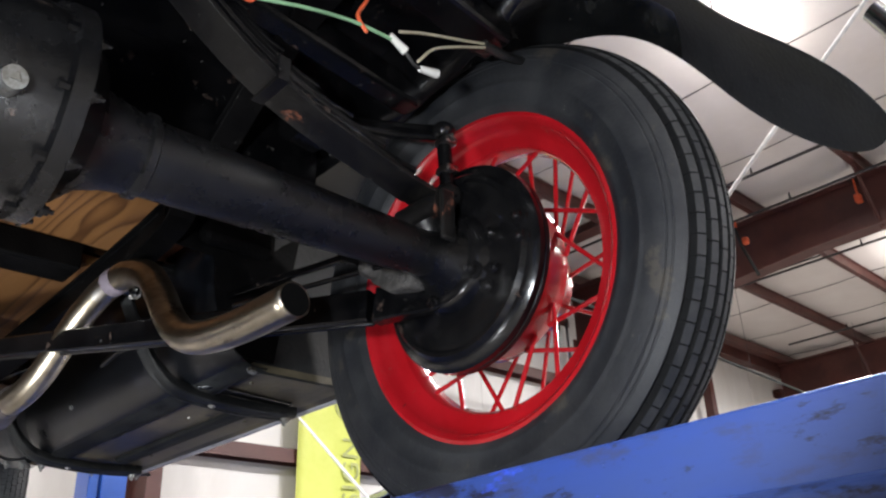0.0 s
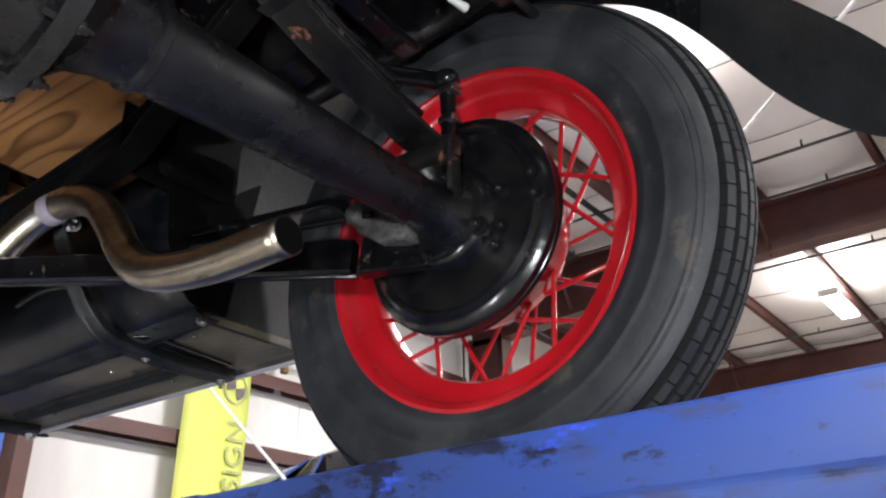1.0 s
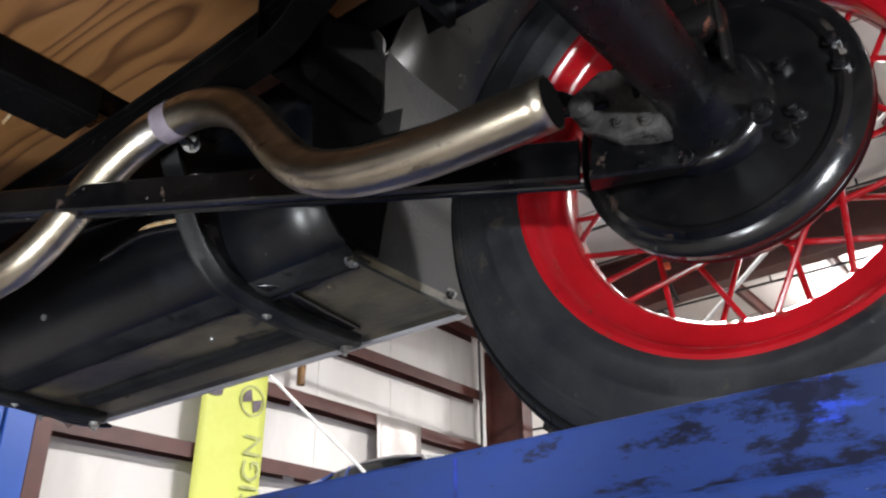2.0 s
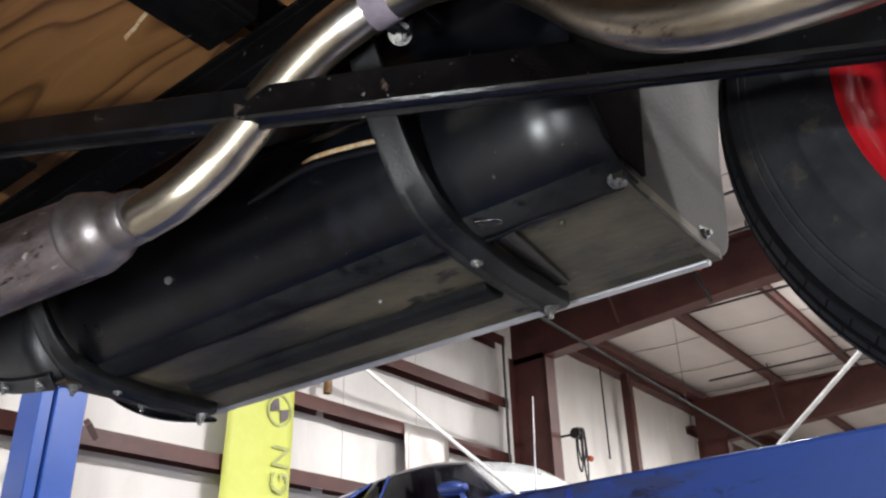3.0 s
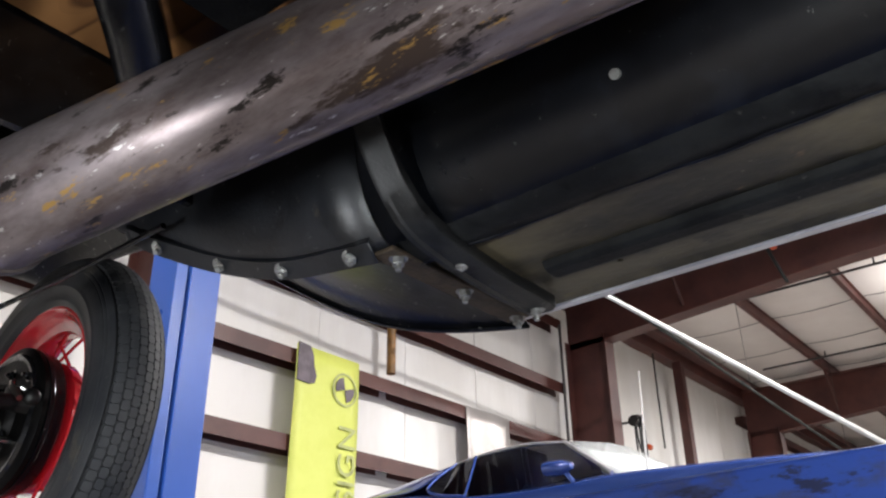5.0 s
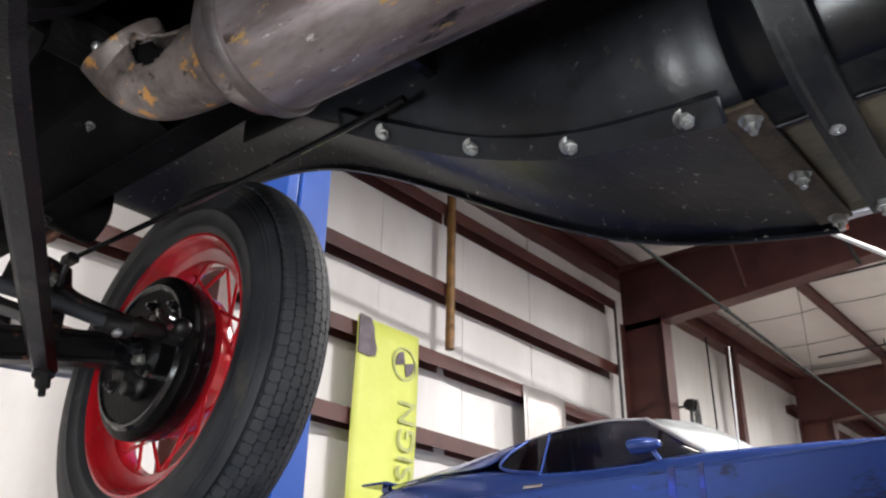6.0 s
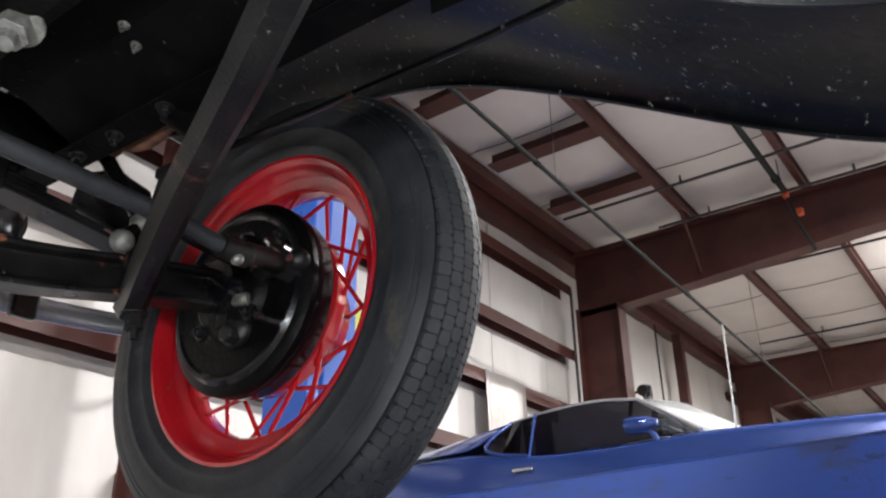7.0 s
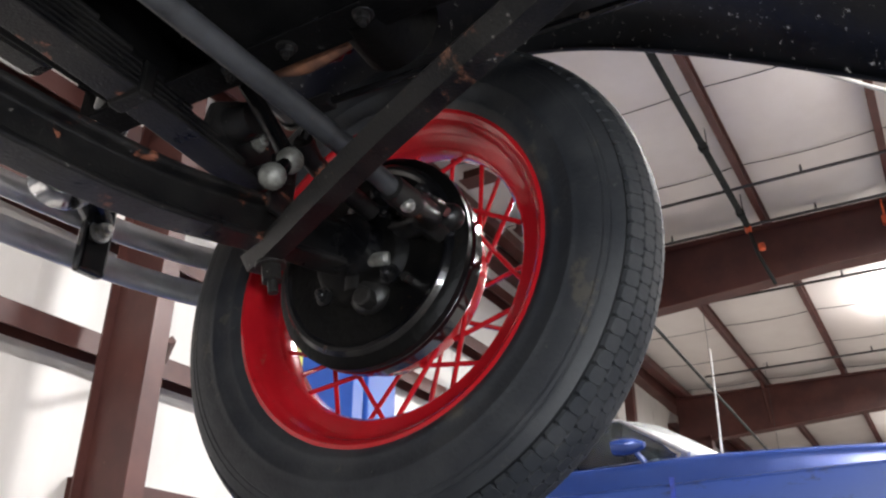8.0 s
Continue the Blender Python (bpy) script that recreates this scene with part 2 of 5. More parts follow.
STRAP = surface("grey_rubber_strap", (0.17, 0.14, 0.17), 0.7, second=(0.12, 0.10, 0.12), scale=30)
BLUE = surface("lift_blue_paint", (0.018, 0.047, 0.225), 0.40, second=(0.027, 0.050, 0.165), scale=3.6, amount=0.7, bump=0.08, bump_scale=40, stretch=(1, 0.6, 1.8),
               third=(0.010, 0.012, 0.03), third_scale=9, third_cut=0.595, rough_spread=0.16, spots=[((0.006, 0.008, 0.02), 40, 0.66), ((0.03, 0.07, 0.5), 14, 0.62), ((0.30, 0.30, 0.22), 90, 0.70), ((0.030, 0.040, 0.11), 5, 0.56), ((0.014, 0.018, 0.05), 22, 0.585)])
POST_BLUE = surface("post_blue_paint", (0.016, 0.066, 0.29), 0.3, second=(0.020, 0.075, 0.33), scale=3, bump=0.04, bump_scale=25)
CAR_BLUE = surface("metallic_blue_paint", (0.026, 0.062, 0.26), 0.22, metal=0.35, second=(0.030, 0.070, 0.28), scale=3, coat=0.8)
CAR_SEAT = surface("blue_vinyl", (0.03, 0.07, 0.2), 0.45, second=(0.025, 0.06, 0.17))
STEELWORK = surface("red_oxide_steelwork", (0.088, 0.028, 0.022), 0.48, second=(0.062, 0.019, 0.016), scale=2.2, bump=0.05, bump_scale=30,
                    third=(0.13, 0.06, 0.05), third_scale=12, third_cut=0.665)
WALL = surface("white_vinyl_insulation", (0.74, 0.725, 0.70), 0.42, second=(0.66, 0.64, 0.61), scale=0.9, bump=0.25, bump_scale=2.5, stretch=(1.6, 1, 0.5),
               third=(0.55, 0.50, 0.44), third_scale=1.7, third_cut=0.685)
CEIL = surface("vinyl_roof_insulation", (0.70, 0.655, 0.62), 0.5, second=(0.64, 0.59, 0.555), scale=0.8, bump=0.3, bump_scale=2.2)
CONCRETE = surface("concrete_floor", (0.34, 0.325, 0.305), 0.55, spec=0.3, second=(0.26, 0.25, 0.235), scale=1.4, bump=0.1, bump_scale=60)
BANNER = surface("yellow_banner_vinyl", (0.64, 0.69, 0.15), 0.5, second=(0.60, 0.65, 0.12), scale=3)
BANNER_INK = surface("banner_print_grey", (0.49, 0.53, 0.19), 0.5)
BANNER_DARK = surface("banner_print_dark", (0.14, 0.11, 0.13), 0.5)
SHEET = surface("galvanised_sheet", (0.52, 0.49, 0.47), 0.38, metal=0.3, second=(0.42, 0.39, 0.37), scale=3, bump=0.2, bump_scale=8)
GREY_PIPE = surface("grey_sprinkler_pipe", (0.026, 0.029, 0.027), 0.75, spec=0.2, second=(0.016, 0.017, 0.016), scale=5)
DARK_PIPE = surface("dark_conduit", (0.05, 0.045, 0.045), 0.5)
OCHRE = surface("ochre_pipe", (0.28, 0.14, 0.035), 0.5)
ORANGE = surface("orange_plastic", (0.75, 0.12, 0.04), 0.5)
GREEN = surface("green_wire", (0.25, 0.45, 0.25), 0.45)
CREAM = surface("cream_wire", (0.55, 0.50, 0.35), 0.45)
WHITE_PLASTIC = surface("white_connector_plastic", (0.75, 0.74, 0.68), 0.4)
ROPE = surface("white_steel_cable", (0.66, 0.66, 0.64), 0.5, second=(0.55, 0.55, 0.53), scale=60)
# flat black for soot and for the shade inside the pipe mouths
SOOT_SHADE = surface("sooty_pipe_shade", (0.0025, 0.0025, 0.0025), 0.9, spec=0.1)
BLACK_PLASTIC = surface("black_plastic", (0.02, 0.02, 0.02), 0.4)
LAMP_GLOW = glow("lamp_diffuser", (1.0, 0.97, 0.94), 14.0)
GLASS = clear_glass("tinted_window_glass", (0.32, 0.35, 0.35))
# pale and half opaque: the white reflection is put into the glass colour
SCREEN_GLASS = clear_glass("windscreen_glass", (0.8, 0.84, 0.84), 0.12)
SCREEN_GLASS.node_tree.nodes["Principled BSDF"].inputs["Transmission Weight"].default_value = 0.45
OIL_PAN = surface("oily_cast_iron", (0.0016, 0.0016, 0.0018), 0.42, spec=0.09, second=(0.0036, 0.0033, 0.0030), scale=14, bump=0.3, bump_scale=110, third=(0.10, 0.06, 0.03),
                  third_scale=20, third_cut=0.645)

# ---- mesh helpers ----
ORIGIN = {}


def thing(name, x, y, z, label, category, group="", kind=""):
    """A top-level thing: an Empty at its base, whose parts are given in world metres."""
    ob = new(name)
    ob.location, ob.empty_display_size = (x, y, z), 0.1
    ORIGIN[ob.name] = Matrix.Translation((-x, -y, -z))
    return tagged(ob, label, category, group, kind)


def part(name, bm, material, parent=None, label="", smooth=False, bevel=0.0, thick=0.0, local=False):
    me = bpy.data.meshes.new(name)
    bmesh.ops.recalc_face_normals(bm, faces=bm.faces)
    bm.to_mesh(me)
    bm.free()
    me.materials.append(material)
    ob = new(name, me)
    if smooth:
        me.shade_smooth()
        me.set_sharp_from_angle(angle=radians(38))
    if parent is not None:
        ob.parent = parent
        if not local and parent.name in ORIGIN:
            ob.matrix_parent_inverse = ORIGIN[parent.name]
    if thick:
        s = ob.modifiers.new("thickness", "SOLIDIFY")
        s.thickness, s.offset = thick, 0
    if bevel:
        b = ob.modifiers.new("rounded", "BEVEL")
        b.width, b.segments, b.limit_method = bevel, 2, "ANGLE"
    return tagged(ob, label) if label else ob


def boxes(*sizes):
    bm = bmesh.new()
    for x0, x1, y0, y1, z0, z1 in sizes:
        bmesh.ops.create_cube(bm, size=1, matrix=Matrix.LocRotScale(((x0 + x1) / 2, (y0 + y1) / 2, (z0 + z1) / 2), None, (x1 - x0, y1 - y0, z1 - z0)))
    return bm


def rod(p, q, r, r2=None, n=16, bm=None):
    bm = bm or bmesh.new()
    p, q = Vector(p), Vector(q)
    turn = (q - p).to_track_quat("Z", "Y").to_matrix().to_4x4()
    bmesh.ops.create_cone(bm, cap_ends=True, segments=n, radius1=r, radius2=r if r2 is None else r2, depth=(q - p).length,
                          matrix=Matrix.Translation((p + q) / 2) @ turn)
    return bm


def ball(p, r, bm=None, squash=(1, 1, 1)):
    bm = bm or bmesh.new()
    bmesh.ops.create_uvsphere(bm, u_segments=16, v_segments=10, radius=r, matrix=Matrix.Translation(p) @ Matrix.Diagonal((*squash, 1)))
    return bm


def glide(points, steps=8):
    """A smooth line through the points (Catmull-Rom)."""
    P = [Vector(p) for p in points]
    P = [2 * P[0] - P[1]] + P + [2 * P[-1] - P[-2]]
    out = []
    for a, b, c, d in zip(P, P[1:], P[2:], P[3:]):
        for k in range(steps):
            t = k / steps
            out.append(0.5 * (2 * b + (c - a) * t + (2 * a - 5 * b + 4 * c - d) * t * t + (3 * b - a - 3 * c + d) * t ** 3))
    return out + [P[-2]]


def tube(points, r, n=14, bm=None, close=True, flat=1.0):
    """A round bar or pipe along a line of points; r may be one radius or one a point."""
    bm = bm or bmesh.new()
    pts = [Vector(p) for p in points]
    rs = r if isinstance(r, (list, tuple)) else [r] * len(pts)
    rings, up = [], Vector((0, 0, 1))
    for i, p in enumerate(pts):
        d = (pts[min(i + 1, len(pts) - 1)] - pts[max(i - 1, 0)]).normalized()
        if abs(d.dot(up)) > 0.98:
            up = Vector((1, 0, 0))
        a = d.cross(up).normalized()
        b = a.cross(d)
        up = b
        rings.append([bm.verts.new(p + rs[i] * (math.cos(2 * math.pi * k / n) * a + flat * math.sin(2 * math.pi * k / n) * b)) for k in range(n)])
    for s, t in zip(rings, rings[1:]):
        for k in range(n):
            bm.faces.new((s[k], s[(k + 1) % n], t[(k + 1) % n], t[k]))
    if close:
        bm.faces.new(rings[0])
        bm.faces.new(rings[-1])
    return bm


def lathe(profile, n=64, m=None, bm=None, wave=None):
    """Turns a profile of (x, r) about the x axis. wave(i, k) may shift a point along x."""
    bm = bm or bmesh.new()
    m = m or Matrix()
    rings = []
    for i, (x, r) in enumerate(profile):
        if r < 1e-6:
            rings.append([bm.verts.new(m @ Vector((x, 0, 0)))])
            continue
        rings.append([bm.verts.new(m @ Vector((x + (wave(i, k) if wave else 0), r * math.cos(2 * math.pi * k / n), r * math.sin(2 * math.pi * k / n)))) for k in range(n)])
    for s, t in zip(rings, rings[1:]):
        for k in range(n):
            q = [s[k % len(s)], s[(k + 1) % len(s)], t[(k + 1) % len(t)], t[k % len(t)]]
            q = [v for j, v in enumerate(q) if v not in q[:j]]
            if len(q) > 2:
                bm.faces.new(q)
    return bm


def strip(lines, bm=None):
    """A sheet across several lines of points of the same length."""
    bm = bm or bmesh.new()
    rows = [[bm.verts.new(p) for p in line] for line in lines]
    for a, b in zip(rows, rows[1:]):
        for k in range(len(a) - 1):
            bm.faces.new((a[k], a[k + 1], b[k + 1], b[k]))
    return bm


def prism(outline, axis, lo, hi, bm=None):
    """An outline of (u, v) drawn out along an axis: 'x' (y, z), 'y' (x, z) or 'z' (x, y)."""
    bm = bm or bmesh.new()
    put = {"x": lambda u, v, w: (w, u, v), "y": lambda u, v, w: (u, w, v), "z": lambda u, v, w: (u, v, w)}[axis]
    a = [bm.verts.new(put(u, v, lo)) for u, v in outline]
    b = [bm.verts.new(put(u, v, hi)) for u, v in outline]
    bm.faces.new(a), bm.faces.new(b)
    for k in range(len(a)):
        j = (k + 1) % len(a)
        bm.faces.new((a[k], a[j], b[j], b[k]))
    return bm


def bolt(parent, place, direction, r=0.011, high=0.012, material=None, name="bolt"):
    """A hexagon nut on a washer with the bolt's end showing."""
    p, d = Vector(place), Vector(direction).normalized()
    bm = rod(p - d * 0.003, p + d * 0.002, r * 1.45, n=18)
    rod(p, p + d * high, r, n=6, bm=bm)
    rod(p, p + d * high * 1.7, r * 0.5, n=10, bm=bm)
    return part(name, bm, material or ZINC, parent, bevel=0.0008)


def i_beam(x0, x1, y0, y1, z0, z1, run, flange, web):
    """A rolled section along 'x', 'y' or 'z'; flanges lie across the deeper way."""
    if run == "z":
        return boxes((x0, x1, y0, y0 + flange, z0, z1), (x0, x1, y1 - flange, y1, z0, z1), ((x0 + x1 - web) / 2, (x0 + x1 + web) / 2, y0 + flange, y1 - flange, z0, z1))
    if run == "y":
        return boxes((x0, x1, y0, y1, z0, z0 + flange), (x0, x1, y0, y1, z1 - flange, z1), ((x0 + x1 - web) / 2, (x0 + x1 + web) / 2, y0, y1, z0 + flange, z1 - flange))
    return boxes((x0, x1, y0, y1, z0, z0 + flange), (x0, x1, y0, y1, z1 - flange, z1), (x0, x1, (y0 + y1 - web) / 2, (y0 + y1 + web) / 2, z0 + flange, z1 - flange))

# ---- the hall ----
WALL_Y, ROOF_Z = 6.42, 6.55
X_LO, X_HI, Y_LO = -24.0, 34.0, -14.0


def structure(name, bm, material, label, category, **more):
    return tagged(part(name, bm, material, **more), label, category, kind="structure")


structure("floor", boxes((X_LO, X_HI, Y_LO, WALL_Y + 0.2, -0.2, 0)), CONCRETE, "smooth grey concrete workshop floor", "floor")
# long wall: quilted white insulation that bellies between the girts
GIRTS = [0.95, 1.77, 2.59, 3.41, 4.17, 4.91, 5.80]
bm = bmesh.new()
nx, nz = 150, 60
rows_w = []
for j in range(nz + 1):
    z = ROOF_Z * j / nz
    line = []
    for i in range(nx + 1):
        x = X_LO + (X_HI - X_LO) * i / nx
        belly = 0.018 * math.sin(2 * math.pi * x / 1.22) ** 2 + 0.012 * noise.noise(Vector((x * 1.3, z * 0.8, 3)))
        line.append((x, WALL_Y - belly, z))
    rows_w.append(line)
wall_north = structure("wall_north", strip(rows_w, bm), WALL, "white vinyl-faced insulation wall of a steel hall", "wall", smooth=True, thick=0.05)
for z in GIRTS:
    for g0, g1 in ((X_LO if z > 3 else 2.92, 9.06), (15.5, X_HI)):
        part("girt", boxes((g0, g1, WALL_Y - 0.20, WALL_Y - 0.03, z + 0.055, z + 0.063), (g0, g1, WALL_Y - 0.045, WALL_Y - 0.037, z - 0.075, z + 0.055),
                           (g0, g1, WALL_Y - 0.208, WALL_Y - 0.2, z - 0.075, z + 0.063)), STEELWORK, wall_north, "dark red steel girt")
for x in [k * 1.22 - 13.4 for k in range(38)]:
    part("seam", boxes((x, x + 0.012, WALL_Y - 0.036, WALL_Y - 0.02, 0, 6.3)), WALL, wall_north)
part("eave_strut", boxes((X_LO, X_HI, WALL_Y - 0.22, WALL_Y - 0.02, 6.18, 6.19), (X_LO, X_HI, WALL_Y - 0.23, WALL_Y - 0.22, 6.18, 6.40),
                         (X_LO, X_HI, WALL_Y - 0.46, WALL_Y - 0.30, 6.33, 6.47)), STEELWORK, wall_north)
# unseen walls that close the hall and hold its light; distances are assumed
structure("wall_west", boxes((X_LO - 0.2, X_LO, Y_LO, WALL_Y + 0.2, 0, ROOF_Z + 0.3)), WALL, "plain white end wall of the hall", "wall")
structure("wall_east", boxes((X_HI, X_HI + 0.2, Y_LO, WALL_Y + 0.2, 0, ROOF_Z + 0.3)), WALL, "plain white end wall of the hall", "wall")
structure("wall_south", boxes((X_LO, X_HI, Y_LO - 0.2, Y_LO, 0, ROOF_Z + 0.3)), WALL, "plain white side wall of the hall", "wall")

# roof: insulation sagging between purlins, with its wire netting
PURLINS = [4.53 - 1.345 * k for k in range(14)]
bm = bmesh.new()
lines = []
for j in range(131):
    y = WALL_Y + 0.1 + (Y_LO - WALL_Y - 0.2) * j / 130
    near = abs(((y - 4.53 + 0.6725) % 1.345) - 0.6725) / 0.6725
    lines.append([(X_LO + (X_HI - X_LO) * i / 96, y, ROOF_Z + 0.03 - 0.05 * near - 0.03 * abs(math.sin(math.pi * (X_LO + (X_HI - X_LO) * i / 96) / 1.5)) * near) for i in range(97)])
strip(lines, bm)
structure("ceiling", bm, CEIL, "pale vinyl-faced insulation sagging under the roof", "ceiling", smooth=True, thick=0.04)
for y in PURLINS:
    structure("purlin", boxes((X_LO, X_HI, y - 0.035, y + 0.035, 6.33, 6.338), (X_LO, X_HI, y - 0.004, y + 0.004, 6.338, 6.51), (X_LO, X_HI, y - 0.035, y + 0.035, 6.51, 6.518)),
              STEELWORK, "dark red steel roof purlin", "purlin")
for x in (3.97, 5.27, 6.57, 7.86):
    structure("roof_strut", boxes((x - 0.11, x + 0.11, 4.57, 5.80, 6.33, 6.34), (x - 0.006, x + 0.006, 4.57, 5.80, 6.34, 6.50)), STEELWORK, "short dark red roof strut by the eave", "strut")
for k in range(11):
    x = 3.3 + 1.55 * k
    line = [(x, y, 6.510 - 0.035 * (1 - (2 * (((4.53 - y) % 1.345) / 1.345) - 1) ** 2)) for y in np.linspace(6.0, -3.0, 60)]
    structure("insulation_wire", tube(line, 0.006, n=5), DARK_PIPE, "thin dark wire under the roof insulation", "wire")

for fx in (-3.7, 2.76, 9.2, 15.6, 22.0):
    half = 0.062 if fx < 5 else 0.115
    structure("steel_column", i_beam(fx - half, fx + half, 5.60, 6.03 if fx < 5 else 6.19, 0, 5.55, "z", 0.014, 0.012), STEELWORK, "dark red tapered steel column by the wall", "column")
    # rafter: its lower edge climbs away from the haunch
    bm = prism([(6.2, 5.46), (5.58, 5.475), (2.6, 5.685), (-4.0, 5.80), (-13.8, 5.80), (-13.8, 6.325), (6.2, 6.325)], "x", fx - 0.006, fx + 0.006)
    for outline in ([(5.6, 5.46), (2.6, 5.67), (-4.0, 5.785), (-13.8, 5.785), (-13.8, 5.80), (-4.0, 5.80), (2.6, 5.685), (5.6, 5.475)],
                    [(6.2, 6.310), (-13.8, 6.310), (-13.8, 6.325), (6.2, 6.325)]):
        prism(outline, "x", fx - 0.12, fx + 0.12, bm)
    structure("rafter", bm, STEELWORK, "deep dark red steel rafter across the hall", "rafter")
    for y in (4.53, 1.84):
        structure("flange_brace", rod((fx - 0.45, y, 6.34), (fx - 0.02, y, 5.66), 0.022, n=4), STEELWORK, "dark red brace from purlin to rafter", "brace")
    structure("flange_brace", rod((fx + 0.42, 6.06, 3.36), (fx + 0.1, 5.62, 3.33), 0.028, n=4), STEELWORK, "dark red brace from girt to column", "brace")
# framing of the next bay's doorway
for x in (12.52,):
    structure("door_jamb", boxes((x, x + 0.14, WALL_Y - 0.36, WALL_Y - 0.215, 0, 6.15)), STEELWORK, "dark red upright framing on the wall", "post")
structure("door_header", boxes((9.95, 15.3, WALL_Y - 0.36, WALL_Y - 0.215, 3.62, 3.78)), STEELWORK, "dark red door header on the wall", "beam")


def pipe_run(name, line, r, material, label):
    ob = tagged(part(name, tube(line, r, n=10), material, smooth=True), label, "pipe", kind="structure")
    return ob


main = pipe_run("sprinkler_pipe", [(-6, 4.36, 5.48), (32, 4.36, 4.11)], 0.019, GREY_PIPE, "grey steel sprinkler pipe under the roof")
for x in (1.6, 4.9, 6.9, 8.05, 10.3, 12.4, 14.5, 16.6):
    part("coupling", lathe([(-0.035, 0.0), (-0.03, 0.026), (0.03, 0.026), (0.035, 0.0)], 14, pose(x, 4.36, 5.264 - 0.036 * x)), GREY_PIPE, main)
    if x in (4.9, 10.3, 14.5):
        part("hanger", rod((x + 0.3, 4.36, 5.253 - 0.036 * x), (x + 0.3, 4.36, 6.52), 0.004, n=6), DARK_PIPE, main)
branch = pipe_run("sprinkler_pipe", [(2, 3.33, 6.18), (8.77, 3.33, 6.18)], 0.036, GREY_PIPE, "grey steel branch pipe ending at a drop")
for x in (4.2, 6.9, 8.4):
    part("coupling", lathe([(-0.035, 0.0), (-0.035, 0.048), (0.035, 0.048), (0.035, 0.0)], 14, pose(x, 3.33, 6.18)), GREY_PIPE, branch)
    part("hanger", rod((x + 0.2, 3.33, 6.18), (x + 0.2, 3.33, 6.52), 0.006, n=6), DARK_PIPE, branch)
part("drop", tube([(8.75, 3.33, 6.18), (8.75, 3.28, 5.84), (8.75, 3.15, 5.42)], 0.020, n=8), GREY_PIPE, branch)
for x, y, z in ((8.75, 3.33, 6.14), (8.75, 3.22, 5.89)):
    part("clip", boxes((x - 0.036, x + 0.036, y - 0.036, y + 0.036, z - 0.045, z + 0.045)), ORANGE, branch, "bright orange plastic clip", bevel=0.02)
for x, y0, y1, r in ((7.88, 5.65, -8, 0.018), (8.78, 4.83, -8, 0.018), (10.79, 5.18, -8, 0.018), (14.07, 5.24, -8, 0.018), (10.66, 4.45, 3.1, 0.012)):
    run = pipe_run("sprinkler_line", [(x, y0, 6.2), (x, y1, 6.2)], r, DARK_PIPE, "thin dark sprinkler line across the bay")
    for y in (4.2, 2.6, 1.0, -0.6):
        if y1 < y < y0:
            part("sprinkler_head", rod((x, y, 6.2), (x, y, 6.29), 0.016, 0.010, n=8), DARK_PIPE, run)
for x, y in ((9.07, 1.97),):
    clip = part("orange_clip", boxes((x - 0.042, x + 0.042, y - 0.036, y + 0.036, 5.99, 6.09), (x - 0.012, x + 0.012, y - 0.012, y + 0.012, 6.10, 6.30)), ORANGE, bevel=0.015)
    tagged(clip, "bright orange plastic clip on a hanger", "clip")
pipe_run("wall_pipe", [(5.67, WALL_Y - 0.25, 4.28), (5.67, WALL_Y - 0.25, 6.18)], 0.045, OCHRE, "ochre yellow pipe upright on the wall")
pipe_run("wall_conduit", [(8.93, WALL_Y - 0.26, 0.1), (8.93, WALL_Y - 0.26, 5.75)], 0.018, DARK_PIPE, "thin dark conduit beside the column")
pipe_run("wall_conduit", [(11.75, WALL_Y - 0.25, 4.6), (11.75, WALL_Y - 0.25, 6.1)], 0.014, GREY_PIPE, "thin grey conduit on the wall")

# a fixture for every lamp, the added unseen ones included
for lx, ly in HALL_LAMPS:
    lamp = thing("ceiling_lamp", lx, ly, 5.95, "long bright fluorescent lamp hung under the roof", "ceiling lamp", "hall lamps")
    part("housing", boxes((lx - 0.6, lx + 0.6, ly - 0.13, ly + 0.13, 6.0, 6.05), (lx - 0.6, lx - 0.58, ly - 0.13, ly + 0.13, 5.95, 6.0), (lx + 0.58, lx + 0.6, ly - 0.13, ly + 0.13, 5.95, 6.0)), WALL, lamp)
    part("diffuser", boxes((lx - 0.57, lx + 0.57, ly - 0.12, ly + 0.12, 5.96, 5.995)), LAMP_GLOW, lamp, "glowing white diffuser")
    for dx in (-0.5, 0.5):
        part("hanger", rod((lx + dx, ly, 6.05), (lx + dx, ly, 6.51), 0.004, n=5), DARK_PIPE, lamp)

# banner hung from a girt
ban = thing("banner", 4.86, WALL_Y - 0.23, 2.0, "tall yellow-green printed vinyl banner hung on the wall", "banner")
bm = strip([[(x, WALL_Y - 0.245 - 0.012 * math.sin(z * 2.3 + x), z) for x in np.linspace(4.455, 5.225, 8)] for z in np.linspace(2.0, 4.27, 16)])
part("cloth", bm, BANNER, ban, smooth=True, thick=0.003)
part("dark_corner", prism([(4.465, 3.94), (4.60, 3.93), (4.67, 3.95), (4.685, 4.02), (4.655, 4.10), (4.64, 4.20), (4.60, 4.275), (4.465, 4.285)], "y", WALL_Y - 0.272, WALL_Y - 0.262),
     BANNER_DARK, ban, "dark grey printed corner")
cx, cz = 5.04, 3.97
ring = lathe([(-0.002, 0.135), (0.002, 0.135), (0.002, 0.155), (-0.002, 0.155), (-0.002, 0.135)], 40, Matrix.Translation((cx, WALL_Y - 0.268, cz)) @ pose(0, 0, 0, 0, 0, 90))
part("emblem_ring", ring, BANNER_INK, ban)
